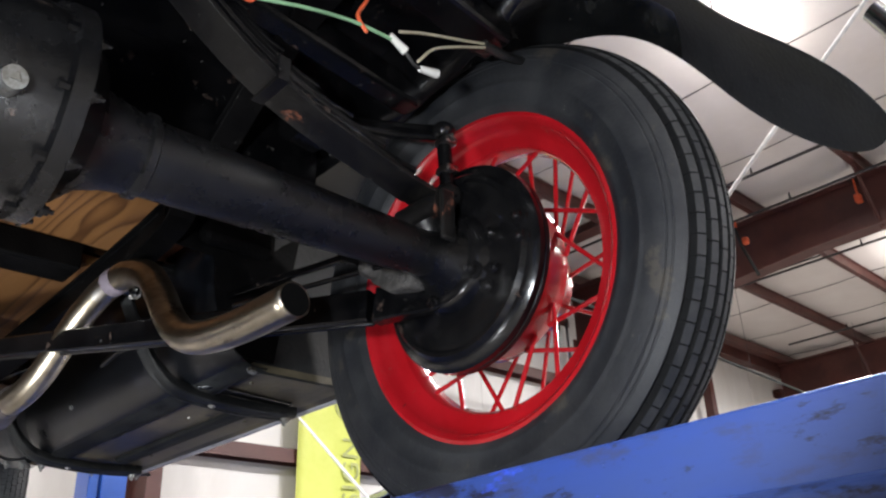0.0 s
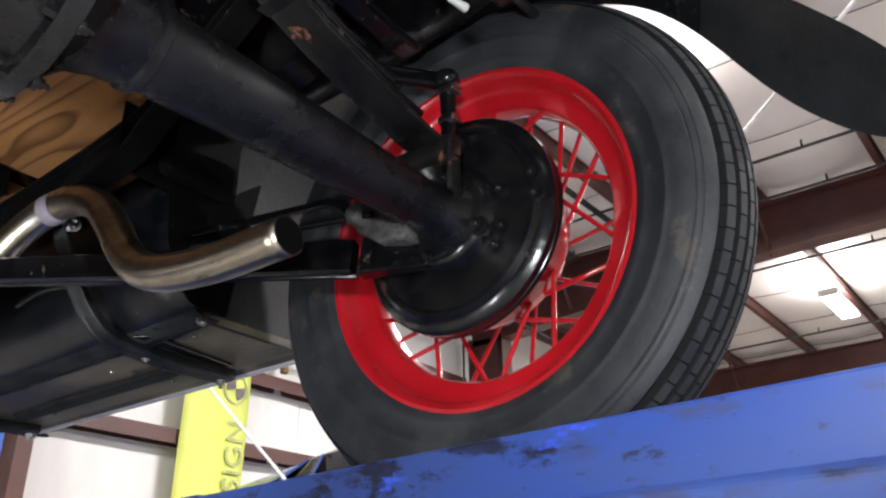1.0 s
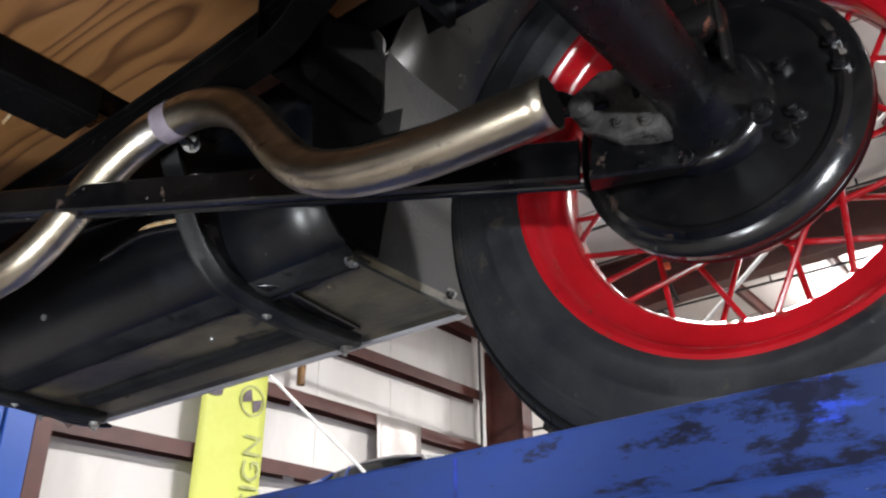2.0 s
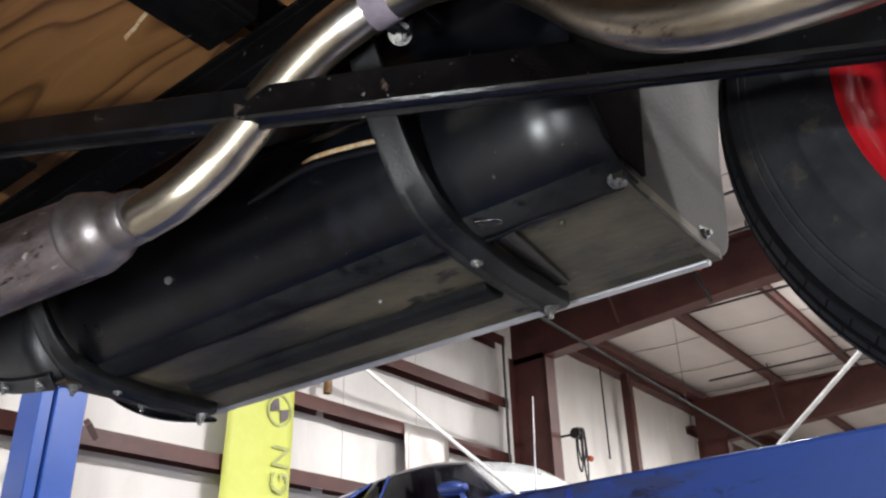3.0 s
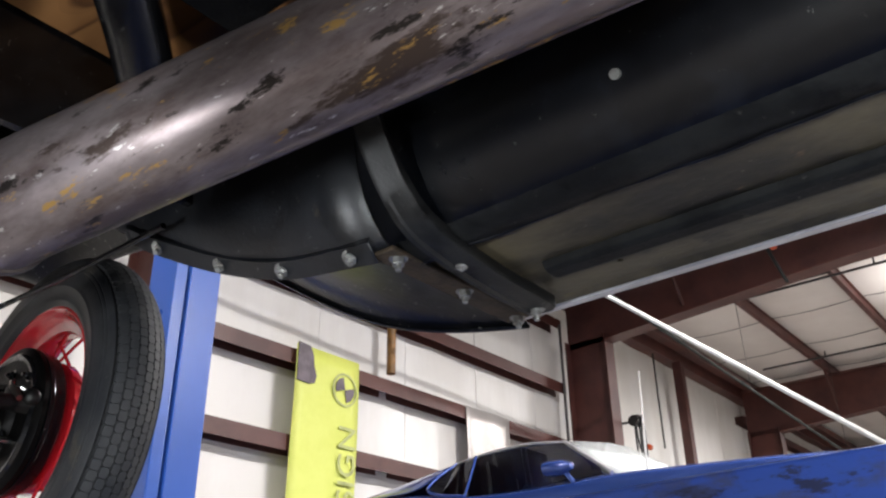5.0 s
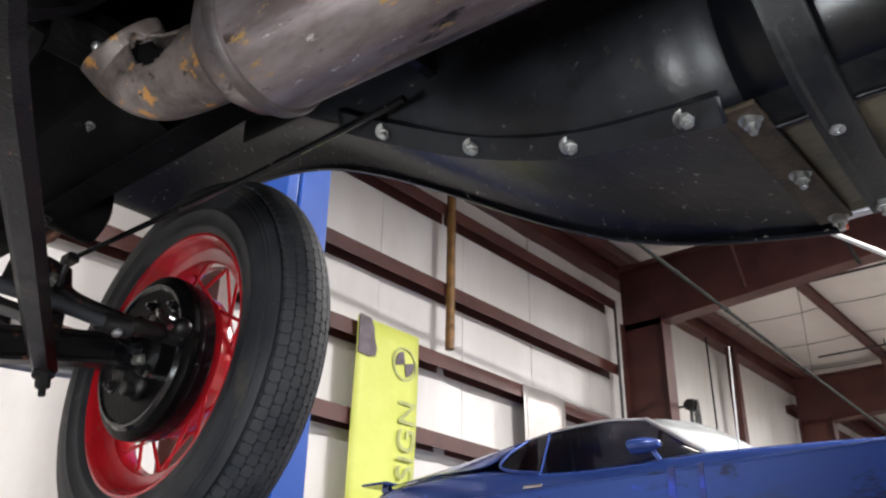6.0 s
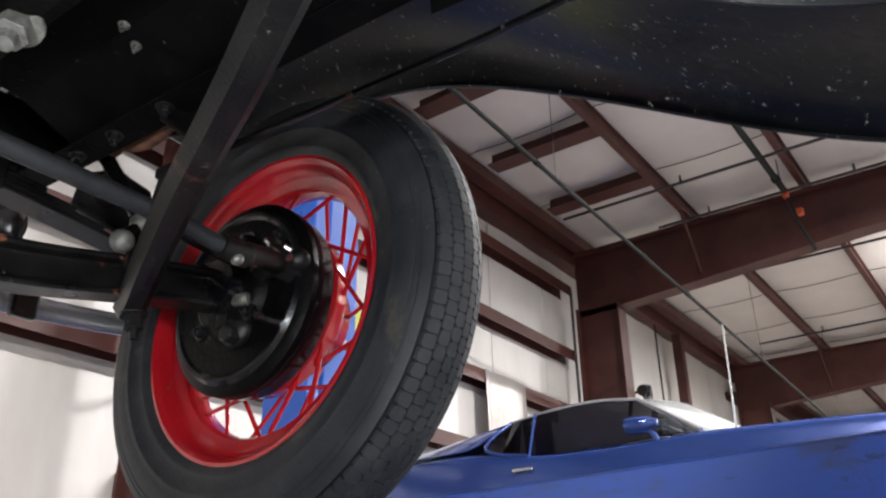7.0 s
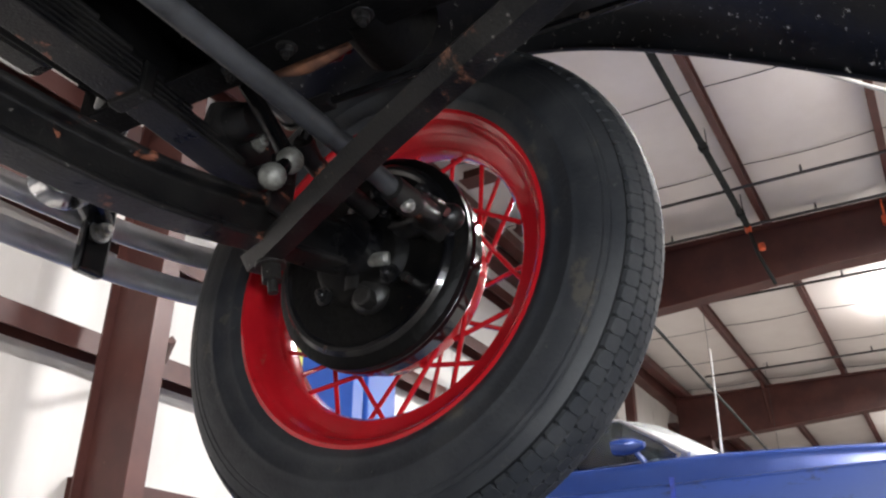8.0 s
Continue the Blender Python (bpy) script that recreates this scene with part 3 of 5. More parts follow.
for a in (100, 280):
    fan = [(cx, cz)] + [(cx + 0.115 * math.cos(radians(a + d)), cz + 0.115 * math.sin(radians(a + d))) for d in range(0, 100, 12)]
    part("emblem_quarter", prism(fan, "y", WALL_Y - 0.271, WALL_Y - 0.266), BANNER_DARK, ban, "dark violet quarter disc")
words = bpy.data.curves.new("lettering", "FONT")
words.body, words.size, words.extrude, words.space_character = "SIGN", 0.30, 0.001, 1.06
letters = new("lettering", words)
letters.data.materials.append(BANNER_INK)
letters.parent, letters.matrix_parent_inverse = ban, ORIGIN[ban.name]
letters.matrix_basis = Matrix(((0, -1, 0, 5.19), (0, 0, -1, WALL_Y - 0.270), (1, 0, 0, 2.96), (0, 0, 0, 1)))

sheet = part("wall_sheet", strip([[(x, WALL_Y - 0.225 - 0.01 * math.sin(9 * x + z * 4), z) for x in np.linspace(6.90, 7.70, 8)] for z in np.linspace(2.9, 4.235, 10)]), SHEET, smooth=True, thick=0.006)
tagged(sheet, "crinkled grey metal sheet fixed to the girts", "sheet")
# hose reel and hanging cords beyond the column
reel = thing("hose_reel", 10.35, 6.2, 4.2, "black hose reel with a red valve on the wall", "hose reel")
part("drum", lathe([(-0.06, 0.0), (-0.06, 0.075), (-0.045, 0.075), (-0.045, 0.05), (0.045, 0.05), (0.045, 0.075), (0.06, 0.075), (0.06, 0.0)], 24, pose(10.1, 5.8, 4.62)), BLACK_PLASTIC, reel, smooth=True)
part("bracket", boxes((10.08, 10.12, 5.80, 6.34, 4.605, 4.635), (10.02, 10.18, 6.34, 6.365, 4.25, 4.85)), BLACK_PLASTIC, reel, bevel=0.01)
part("valve", lathe([(-0.035, 0.0), (-0.035, 0.035), (0.035, 0.04), (0.035, 0.0)], 14, pose(10.30, 5.74, 4.30)), ORANGE, reel, "red valve")
for k, (rx, rz) in enumerate(((0.07, 0.30), (0.10, 0.24), (0.05, 0.36))):
    loop = [(10.10 + 0.04 * k + rx * math.sin(2 * math.pi * j / 24), 5.78 - 0.02 * k, 4.70 - rz + rz * math.cos(2 * math.pi * j / 24)) for j in range(25)]
    part("hose_loop", tube(loop, 0.013, n=8), BLACK_PLASTIC, reel, "black rubber hose loop", smooth=True)

# ---- the lift ----
RUN_Z = 1.832
lift = thing("four_post_lift", 0, 1.0, 0, "blue painted four-post drive-on lift, raised", "car lift")
for side in (1, -1):
    # one folded section: face, deck and outer side, with the jack rail along the inner face
    fold = [(0.415, RUN_Z), (0.97, RUN_Z), (0.97, RUN_Z - 0.16), (0.962, RUN_Z - 0.16), (0.962, RUN_Z - 0.008), (0.423, RUN_Z - 0.008), (0.423, RUN_Z - 0.135),
            (0.392, RUN_Z - 0.135), (0.392, RUN_Z - 0.062), (0.398, RUN_Z - 0.056), (0.415, RUN_Z - 0.056)]
    bm = prism([(side * u, v) for u, v in fold], "y", -1.6, 3.55)
    for v in bm.verts:
        v.co.x += 0.062 * (v.co.y - 0.51)
        v.co.z -= 0.0047 * v.co.y
    part("runway", bm, BLUE, lift, "scuffed blue steel runway", bevel=0.003)
    if side > 0:
        for y, w, lo in ((0.17, 0.0012, 0.056), (0.46, 0.0015, 0.054), (1.488, 0.002, 0.056), (1.512, 0.0028, 0.055), (2.21, 0.002, 0.056)):
            bm = boxes((0.4135 + 0.062 * (y - 0.51), 0.4155 + 0.062 * (y - 0.51), y - w, y + w, RUN_Z - lo, RUN_Z - 0.006))
            part("weld_seam", bm, GRIME, lift, "dark grimy weld line")
    for py in (-1.30, 3.16):
        bm = prism([(side * 1.33, py), (side * 1.375, py), (side * 1.375, py + 0.03), (side * 1.39, py + 0.03), (side * 1.39, py), (side * 1.51, py), (side * 1.51, py + 0.16), (side * 1.33, py + 0.16)],
                   "z", 0, 3.85)
        post = part("post", bm, POST_BLUE, lift, "upright blue steel post", bevel=0.004)
        part("foot_plate", boxes((side * 1.42 - 0.17, side * 1.42 + 0.17, py - 0.09, py + 0.25, 0, 0.015)), BLUE, post)
for py in (-1.33, 3.19):
    part("crossbeam", boxes((-1.33, 1.33, py + 0.03, py + 0.15, RUN_Z - 0.30, RUN_Z - 0.172)), BLUE, lift, bevel=0.004)
for x, a, b in ((1.42, (3.16, 3.74), (-1.14, 0.10)), (1.465, (-1.14, 3.46), (3.16, 0.06)), (-1.42, (3.16, 3.74), (-1.14, 0.10)), (-1.465, (-1.14, 3.46), (3.16, 0.06))):
    part("brace_cable", tube([(x, *a), (x, *b)], 0.0048, n=8), ROPE, lift, "thin white steel brace cable")


# ---- the blue coupe on the next lift ----
def coupe():
    car = thing("coupe", 5.2, 3.4, 1.78, "dark metallic blue fastback coupe parked on a raised deck", "car")
    cx = 5.17
    # y, half width at the belt, belt height, half width low, low height
    stations = [(5.86, 0.70, 2.70, 0.72, 2.28), (5.76, 0.78, 2.745, 0.82, 2.2), (5.3, 0.85, 2.775, 0.92, 2.1), (4.75, 0.90, 2.775, 0.955, 2.02), (4.45, 0.912, 2.730, 0.96, 2.0), (4.1, 0.915, 2.685, 0.965, 2.0),
                (3.6, 0.915, 2.680, 0.965, 2.0), (3.2, 0.91, 2.700, 0.96, 2.0), (2.9, 0.91, 2.69, 0.955, 2.0), (2.2, 0.89, 2.665, 0.94, 2.02), (1.5, 0.85, 2.61, 0.90, 2.08), (1.15, 0.76, 2.53, 0.80, 2.15)]
    lines = []
    for y, w, h, wl, hl in stations:
        half = [(wl * 0.96, hl), (wl, hl + 0.2), (wl, (hl + h) / 2 + 0.08), (w + 0.012, h - 0.035), (w - 0.015, h), (w * 0.6, h + 0.022), (0, h + 0.032)]
        lines.append([(cx - a, y, z) for a, z in half] + [(cx + a, y, z) for a, z in reversed(half[:-1])])
    body = part("body", strip(lines), CAR_BLUE, car, smooth=True, thick=0.01)
    body.modifiers.new("soft", "SUBSURF").levels = 1
    body.modifiers["soft"].render_levels = 2
    part("tail_panel", boxes((cx - 0.7, cx + 0.7, 5.75, 5.79, 2.3, 2.68)), CAR_BLUE, car)
    # roof and fastback
    roofline = [(3.60, 0.56, 3.005), (3.76, 0.585, 3.035), (4.1, 0.60, 3.045), (4.5, 0.60, 3.000), (4.93, 0.585, 2.938), (5.33, 0.57, 2.868), (5.72, 0.555, 2.79)]
    lines = [[(cx + s * w * f, y, z + 0.03 * (1 - f * f) - 0.012 * f ** 6) for s, f in ((-1, 1), (-1, 0.93), (-1, 0.75), (-1, 0.4), (1, 0), (1, 0.4), (1, 0.75), (1, 0.93), (1, 1))] for y, w, z in roofline]
    roof = part("roof", strip(lines), CAR_BLUE, car, smooth=True, thick=0.02)
    roof.modifiers.new("soft", "SUBSURF").render_levels = 2
    for s in (-1, 1):
        # rear quarter from roof edge to belt
        quarter = [[(cx + s * 0.605, 4.50, 2.985), (cx + s * 0.59, 4.93, 2.925), (cx + s * 0.575, 5.33, 2.857), (cx + s * 0.56, 5.72, 2.785)],
                   [(cx + s * 0.75, 4.60, 2.885), (cx + s * 0.73, 5.0, 2.868), (cx + s * 0.70, 5.36, 2.825), (cx + s * 0.67, 5.74, 2.775)],
                   [(cx + s * 0.895, 4.60, 2.765), (cx + s * 0.875, 5.0, 2.780), (cx + s * 0.84, 5.38, 2.778), (cx + s * 0.78, 5.75, 2.75)]]
        q = part("quarter_panel", strip(quarter), CAR_BLUE, car, smooth=True, thick=0.01)
        q.modifiers.new("soft", "SUBSURF").render_levels = 2
        part("windscreen_pillar", tube(glide([(cx + s * 0.855, 3.17, 2.705), (cx + s * 0.73, 3.41, 2.865), (cx + s * 0.585, 3.63, 3.005)]), 0.014, n=8), TRIM_METAL, car, "bright trimmed pillar", smooth=True)
        part("roof_rail", tube(glide([(cx + s * 0.585, 3.63, 3.005), (cx + s * 0.612, 3.9, 3.030), (cx + s * 0.617, 4.2, 3.020), (cx + s * 0.61, 4.5, 2.985)]), 0.010, n=8), TRIM_METAL, car, smooth=True)
        part("door_pillar", tube([(cx + s * 0.895, 4.22, 2.69), (cx + s * 0.625, 4.32, 3.01)], 0.009, n=8), CAR_BLUE, car)
        part("window_frame", tube(glide([(cx + s * 0.905, 4.22, 2.695), (cx + s * 0.90, 4.42, 2.725), (cx + s * 0.885, 4.54, 2.775), (cx + s * 0.76, 4.55, 2.88), (cx + s * 0.615, 4.50, 2.985)]), 0.010, n=8),
             CAR_BLUE, car, smooth=True)
        part("side_window", strip([[(cx + s * 0.89, 3.22, 2.70), (cx + s * 0.895, 3.7, 2.68), (cx + s * 0.895, 4.21, 2.69)], [(cx + s * 0.60, 3.63, 2.995), (cx + s * 0.615, 3.95, 3.02), (cx + s * 0.62, 4.3, 3.01)]]), GLASS, car, thick=0.004)
        part("quarter_window", strip([[(cx + s * 0.895, 4.24, 2.695), (cx + s * 0.89, 4.42, 2.725), (cx + s * 0.88, 4.53, 2.775)], [(cx + s * 0.62, 4.34, 3.0), (cx + s * 0.617, 4.42, 2.995), (cx + s * 0.615, 4.49, 2.985)]]), GLASS, car, thick=0.004)
        part("door_handle", boxes((cx + s * 0.965 - 0.012, cx + s * 0.965 + 0.012, 4.16, 4.30, 2.595, 2.615)), CHROME, car, "chromed door handle", bevel=0.004)
        mirror = part("door_mirror", lathe([(-0.10, 0.0), (-0.095, 0.025), (-0.05, 0.052), (0.02, 0.062), (0.075, 0.058), (0.08, 0.05), (0.08, 0)], 20,
                                           pose(cx + s * 0.955, 3.47, 2.758, 0, 0, 90) @ Matrix.Diagonal((1, 1.2, 0.75, 1))), CAR_BLUE, car, "bullet-shaped blue mirror", smooth=True)
        part("stalk", rod((cx + s * 0.925, 3.39, 2.67), (cx + s * 0.95, 3.44, 2.745), 0.016, n=10), CAR_BLUE, mirror)
        seat = glide([(cx + s * 0.35, 3.95, 2.35), (cx + s * 0.35, 4.02, 2.6), (cx + s * 0.35, 4.05, 2.80)], 4)
        part("seat", tube(seat, [0.2] * (len(seat) - 2) + [0.16, 0.10], n=16, flat=0.35), CAR_SEAT, car, "blue vinyl seat back", smooth=True)
    screen = []
    for y, w, z in ((3.16, 0.85, 2.70), (3.40, 0.72, 2.87), (3.62, 0.58, 3.005)):
        screen.append([(cx + f * w, y - 0.16 * (1 - f * f), z + 0.035 * (1 - f * f)) for f in (-1, -0.8, -0.4, 0, 0.4, 0.8, 1)])
    part("windscreen", strip(screen), SCREEN_GLASS, car, smooth=True, thick=0.005)
    part("rear_view_mirror", boxes((cx - 0.12, cx + 0.12, 3.62, 3.65, 2.87, 2.93)), CHROME, car, bevel=0.01)
    part("dashboard", boxes((cx - 0.75, cx + 0.75, 2.95, 3.2, 2.45, 2.67)), BLACK_PLASTIC, car, bevel=0.02)
    part("cabin_floor", boxes((cx - 0.8, cx + 0.8, 2.4, 5.0, 2.02, 2.06)), BLACK_PLASTIC, car)
    part("aerial", rod((4.50, 3.04, 2.66), (4.535, 3.03, 3.34), 0.0065, 0.004, n=8), ROPE, car, "thin bright radio aerial")
    part("aerial_base", lathe([(0, 0.0), (0, 0.03), (0.03, 0.018), (0.05, 0.0)], 12, pose(4.50, 3.04, 2.665, 0, -90, 0)), CHROME, car)
    part("tail_spoiler", boxes((cx - 0.80, cx + 0.80, 5.66, 5.92, 2.79, 2.81), (cx - 0.72, cx - 0.68, 5.70, 5.78, 2.74, 2.795), (cx + 0.68, cx + 0.72, 5.70, 5.78, 2.74, 2.795)), CAR_BLUE, car, bevel=0.008)
    for wx in (-1, 1):
        for wy in (1.95, 4.75):
            m = pose(cx + wx * 0.79, wy, 2.10)
            w = part("wheel", lathe([(-0.11, 0.0), (-0.11, 0.2), (-0.1, 0.30), (-0.07, 0.32), (0.07, 0.32), (0.1, 0.30), (0.11, 0.2), (0.09, 0.19), (0.08, 0.0)], 32, m), RUBBER, car, smooth=True)
    return car


coupe()
deck = thing("lift_deck", 5.17, 3.4, 0, "blue steel lift deck under the coupe", "car lift")
for s in (-1, 1):
    part("runway", boxes((5.17 + s * 0.79 - 0.25, 5.17 + s * 0.79 + 0.25, 0.9, 6.0, 1.66, 1.78)), BLUE, deck, bevel=0.004)
    for y in (1.2, 5.7):
        part("leg", boxes((5.17 + s * 1.15 - 0.08, 5.17 + s * 1.15 + 0.08, y - 0.08, y + 0.08, 0, 1.78)), BLUE, deck, bevel=0.004)
for y in (1.2, 5.7):
    part("crossbeam", boxes((4.02, 6.32, y - 0.06, y + 0.06, 1.54, 1.658)), BLUE, deck, bevel=0.004)

# ---- the old car, seen from below ----
car = thing("vintage_car", 0, 1.3, RUN_Z, "black vintage car with red wire wheels standing on the lift", "car")


# -- wheels --
def make_wheel(m, front, flat, rim_r, tyre_r):
    """A wire wheel about its own x axis, which points outwards."""
    seat = 0.142 if front else 0.129
    hub = part("wheel", lathe([(-0.052 if not front else -0.022, 0.0), (-0.052 if not front else -0.022, seat - 0.018), (-0.046 if not front else -0.018, seat - 0.008), (-0.010, seat), (0.008, seat), (0.022, seat - 0.010), (0.035, 0.110), (0.06, 0.088), (0.085, 0.080), (0.095, 0.07), (0.1, 0.045), (0.11, 0.04), (0.115, 0.0)], 40),
               RED, car, "red wire wheel", smooth=True)
    rim = [(-0.0500, 0.2615), (-0.0550, 0.2600), (-0.0555, 0.2540), (-0.0510, 0.2480), (-0.0440, 0.2440), (-0.0330, 0.2400), (-0.0260, 0.2300), (-0.0215, 0.2130), (-0.0150, 0.2085), (0.0150, 0.2085),
           (0.0215, 0.2130), (0.0260, 0.2300), (0.0330, 0.2400), (0.0440, 0.2440), (0.0510, 0.2480), (0.0555, 0.2540), (0.0550, 0.2600), (0.0500, 0.2615), (0.046, 0.250), (0.030, 0.246),
           (0.020, 0.220), (-0.020, 0.220), (-0.030, 0.246), (-0.046, 0.250), (-0.0500, 0.2615)]
    wide = rim_r / 0.2615
    swell = (tyre_r - rim_r) / (0.3755 - 0.2615)
    part("rim", lathe([(x, q * wide) for x, q in rim], 96), RED, hub, "red steel rim", smooth=True, local=True)
    # tyre: sidewalls with raised rings, then rows of tread blocks on a lower floor
    n = 160
    side = [(-0.046, 0.249), (-0.056, 0.2605), (-0.0625, 0.2690), (-0.0635, 0.2735), (-0.0630, 0.2750), (-0.0665, 0.2850), (-0.0690, 0.2960), (-0.0697, 0.2970), (-0.0699, 0.3000), (-0.0694, 0.3010),
            (-0.0697, 0.3080), (-0.0690, 0.3160), (-0.0676, 0.3240), (-0.0660, 0.3300), (-0.0650, 0.3304), (-0.0646, 0.3322), (-0.0650, 0.3330), (-0.0634, 0.3376), (-0.0622, 0.3378), (-0.0617, 0.3396),
            (-0.0622, 0.3404), (-0.0596, 0.3462), (-0.0566, 0.3515), (-0.0553, 0.3532), (-0.0540, 0.3530), (-0.0526, 0.3480), (-0.030, 0.3600), (-0.014, 0.3640)]
    bm = lathe(side + [(0, 0.3650)] + [(-x, r) for x, r in reversed(side)], n)
    for v in bm.verts:
        q = math.hypot(v.co.y, v.co.z)
        k = (rim_r + (q - 0.2615) * (swell if q > 0.2615 else wide)) / q
        if front and abs(v.co.x) < 0.0527 and q > 0.3475:
            k *= 1 + 0.0045 / q
        v.co.y, v.co.z = v.co.y * k, v.co.z * k
        if v.co.z < -flat:
            v.co.z = -flat
            v.co.x *= 1.02
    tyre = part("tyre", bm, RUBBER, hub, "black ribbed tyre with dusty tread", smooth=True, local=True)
    # the floor under the blocks takes the painted groove shade
    tyre.data.materials.append(GROOVE_SHADE)
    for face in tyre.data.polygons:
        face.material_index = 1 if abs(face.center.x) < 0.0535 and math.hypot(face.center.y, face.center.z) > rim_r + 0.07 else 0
    bm = bmesh.new()
    count = 116 if front else 84
    pitch = 2 * math.pi / count
    for row in range(6):
        xc = (row - 2.5) * 0.0168
        for k in range(count):
            a = (k + (0.5 * (row % 2) if front else 0.23 * row)) * pitch
            if front:
                shape = [(-0.0079, -0.36), (-0.0045, -0.490), (0.0045, -0.490), (0.0079, -0.36), (0.0079, 0.36), (0.0045, 0.490), (-0.0045, 0.490), (-0.0079, 0.36)]
            else:
                shape = [(-0.0053, -0.40), (-0.0047, -0.493), (0.0053, -0.493), (0.0053, 0.40), (0.0047, 0.493), (-0.0053, 0.493)]
            rings = []
            for size, drop in ((1.0, 0.013), (1.0, 0.0008), (0.93, 0.0)):
                ring = []
                for u, w in shape:
                    x, b = xc + u * size, a + w * size * pitch
                    r = tyre_r - (0.0175 * (x / 0.05) ** 2 + drop) * swell
                    ring.append(bm.verts.new((x, r * math.cos(b), max(-flat, r * math.sin(b)))))
                rings.append(ring)
            for lo, hi in zip(rings, rings[1:]):
                for j in range(len(lo)):
                    bm.faces.new((lo[j], lo[(j + 1) % len(lo)], hi[(j + 1) % len(lo)], hi[j]))
            bm.faces.new(rings[-1])
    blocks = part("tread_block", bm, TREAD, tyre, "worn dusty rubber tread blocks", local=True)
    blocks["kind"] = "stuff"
    # rear block sides are darkened too, so the grooves read deep
    blocks.data.materials.append(GROOVE_SHADE)
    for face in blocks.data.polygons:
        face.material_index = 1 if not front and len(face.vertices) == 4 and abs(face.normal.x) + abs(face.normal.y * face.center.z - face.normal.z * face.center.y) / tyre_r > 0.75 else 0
    # thirty spokes in two rows
    for k in range(30):
        a = 2 * math.pi * k / 30
        lean = radians(17) * (1 if k % 2 else -1)
        if k % 3 == 0:
            p = Vector((0.082, 0.080 * math.cos(a), 0.080 * math.sin(a)))
            b, x = a + lean * 0.25, 0.010
        else:
            p = Vector((-0.008 + 0.012 * (k % 2), seat * math.cos(a + 1.5 * lean), seat * math.sin(a + 1.5 * lean)))
            b, x = a - lean * 0.15, -0.008 + 0.012 * (k % 2)
        q = Vector((x, 0.211 * math.cos(b), 0.211 * math.sin(b)))
        part("spoke", rod(p, q, 0.0036, 0.0036, n=8), RED, hub, smooth=True, local=True)
    part("valve_stem", rod((0.0, 0.150, 0.160), (0.012, 0.125, 0.130), 0.0035, 0.0025, n=8), BLACK_PLASTIC, hub, "black valve stem", local=True)
    for k in range(5):
        a = 2 * math.pi * k / 5
        part("lug_nut", rod((0.09, 0.055 * math.cos(a), 0.055 * math.sin(a)), (0.108, 0.055 * math.cos(a), 0.055 * math.sin(a)), 0.010, n=6), ZINC, hub, local=True)
    hub.matrix_parent_inverse = ORIGIN[car.name]
    hub.matrix_basis = m
    return hub


rear_wheel = make_wheel(pose(0.729, 0.014, 2.209, 0, -1.6, 1.8), False, 0.3755, 0.258, 0.383)
copy_thing(rear_wheel, pose(-0.731, 0.010, 2.209, 0, 0, 180))
front_wheel = make_wheel(pose(0.740, 2.636, 2.1875, 0, 2.2, -1.1), True, 0.367, 0.261, 0.390)
copy_thing(front_wheel, pose(-0.740, 2.636, 2.1875, 0, 2.2, 181.1))

# -- brakes --
for s in (1, -1):
    for y, off, z in ((-0.002, -0.004, 2.198), (2.632, 0.024, 2.186)):
        m = Matrix.Translation((s * off, y, z)) @ (pose(0, 0, 0) if s > 0 else pose(0, 0, 0, 0, 0, 180))
        deep = 0.662 if y < 1 else 0.684
        drum = part("brake_drum", lathe([(0.642, 0.0), (0.642, 0.150), (0.646, 0.156), (0.652, 0.157), (0.656, 0.153), (deep - 0.006, 0.1525), (deep, 0.146), (deep + 0.004, 0.125), (deep + 0.012, 0.112), (0.690, 0.105), (0.690, 0.0)], 96, m), GLOSS, car,
                    "gloss black brake drum", smooth=True)
        plate = part("backing_plate", lathe([(0.600, 0.0), (0.600, 0.060), (0.606, 0.070), (0.618, 0.076), (0.622, 0.10), (0.620, 0.134), (0.626, 0.150), (0.632, 0.1570), (0.6415, 0.1570), (0.6415, 0.0)], 72, m), GLOSS if y < 1 else OIL_PAN, car,
                     "gloss black brake backing plate", smooth=True)
        if s > 0:
            part("pressed_ring", lathe([(0.6205, 0.126), (0.6165, 0.131), (0.6165, 0.136), (0.6225, 0.142)], 72, Matrix.Translation((s * off, y, z))), GLOSS, plate, smooth=True)
            studs = ((-0.132, 0.025), (-0.083, 0.019), (-0.134, -0.005), (-0.057, -0.032), (-0.084, -0.035), (-0.071, -0.058), (0.05, 0.05), (0.02, 0.0905)) if y < 1 else ((-0.048, 0.045), (-0.055, -0.045), (0.05, 0.05), (0.05, -0.055), (-0.095, 0.075), (-0.02, 0.0905))
            for dy, dz in studs:
                face = 0.622 if math.hypot(dy, dz) > 0.078 else 0.604
                bolt(plate, (face + off, y + dy, z + dz), (-1, 0, 0), 0.0095, 0.010, GLOSS)
                part("stud_end", ball((face + off - 0.010, y + dy, z + dz), 0.0062, squash=(0.7, 1, 1)), GLOSS, plate, smooth=True)

# -- rear axle --
axle = part("rear_axle", lathe([(0.06, 0.0), (0.065, 0.078), (0.085, 0.058), (0.11, 0.050), (0.135, 0.046), (0.138, 0.0495), (0.146, 0.0495), (0.149, 0.044),
                                (0.35, 0.039), (0.55, 0.033), (0.575, 0.038), (0.598, 0.056), (0.61, 0.06), (0.61, 0.0)], 48, pose(0, 0, 2.20)), CAST, car, "black banjo rear axle with cast differential", smooth=True)
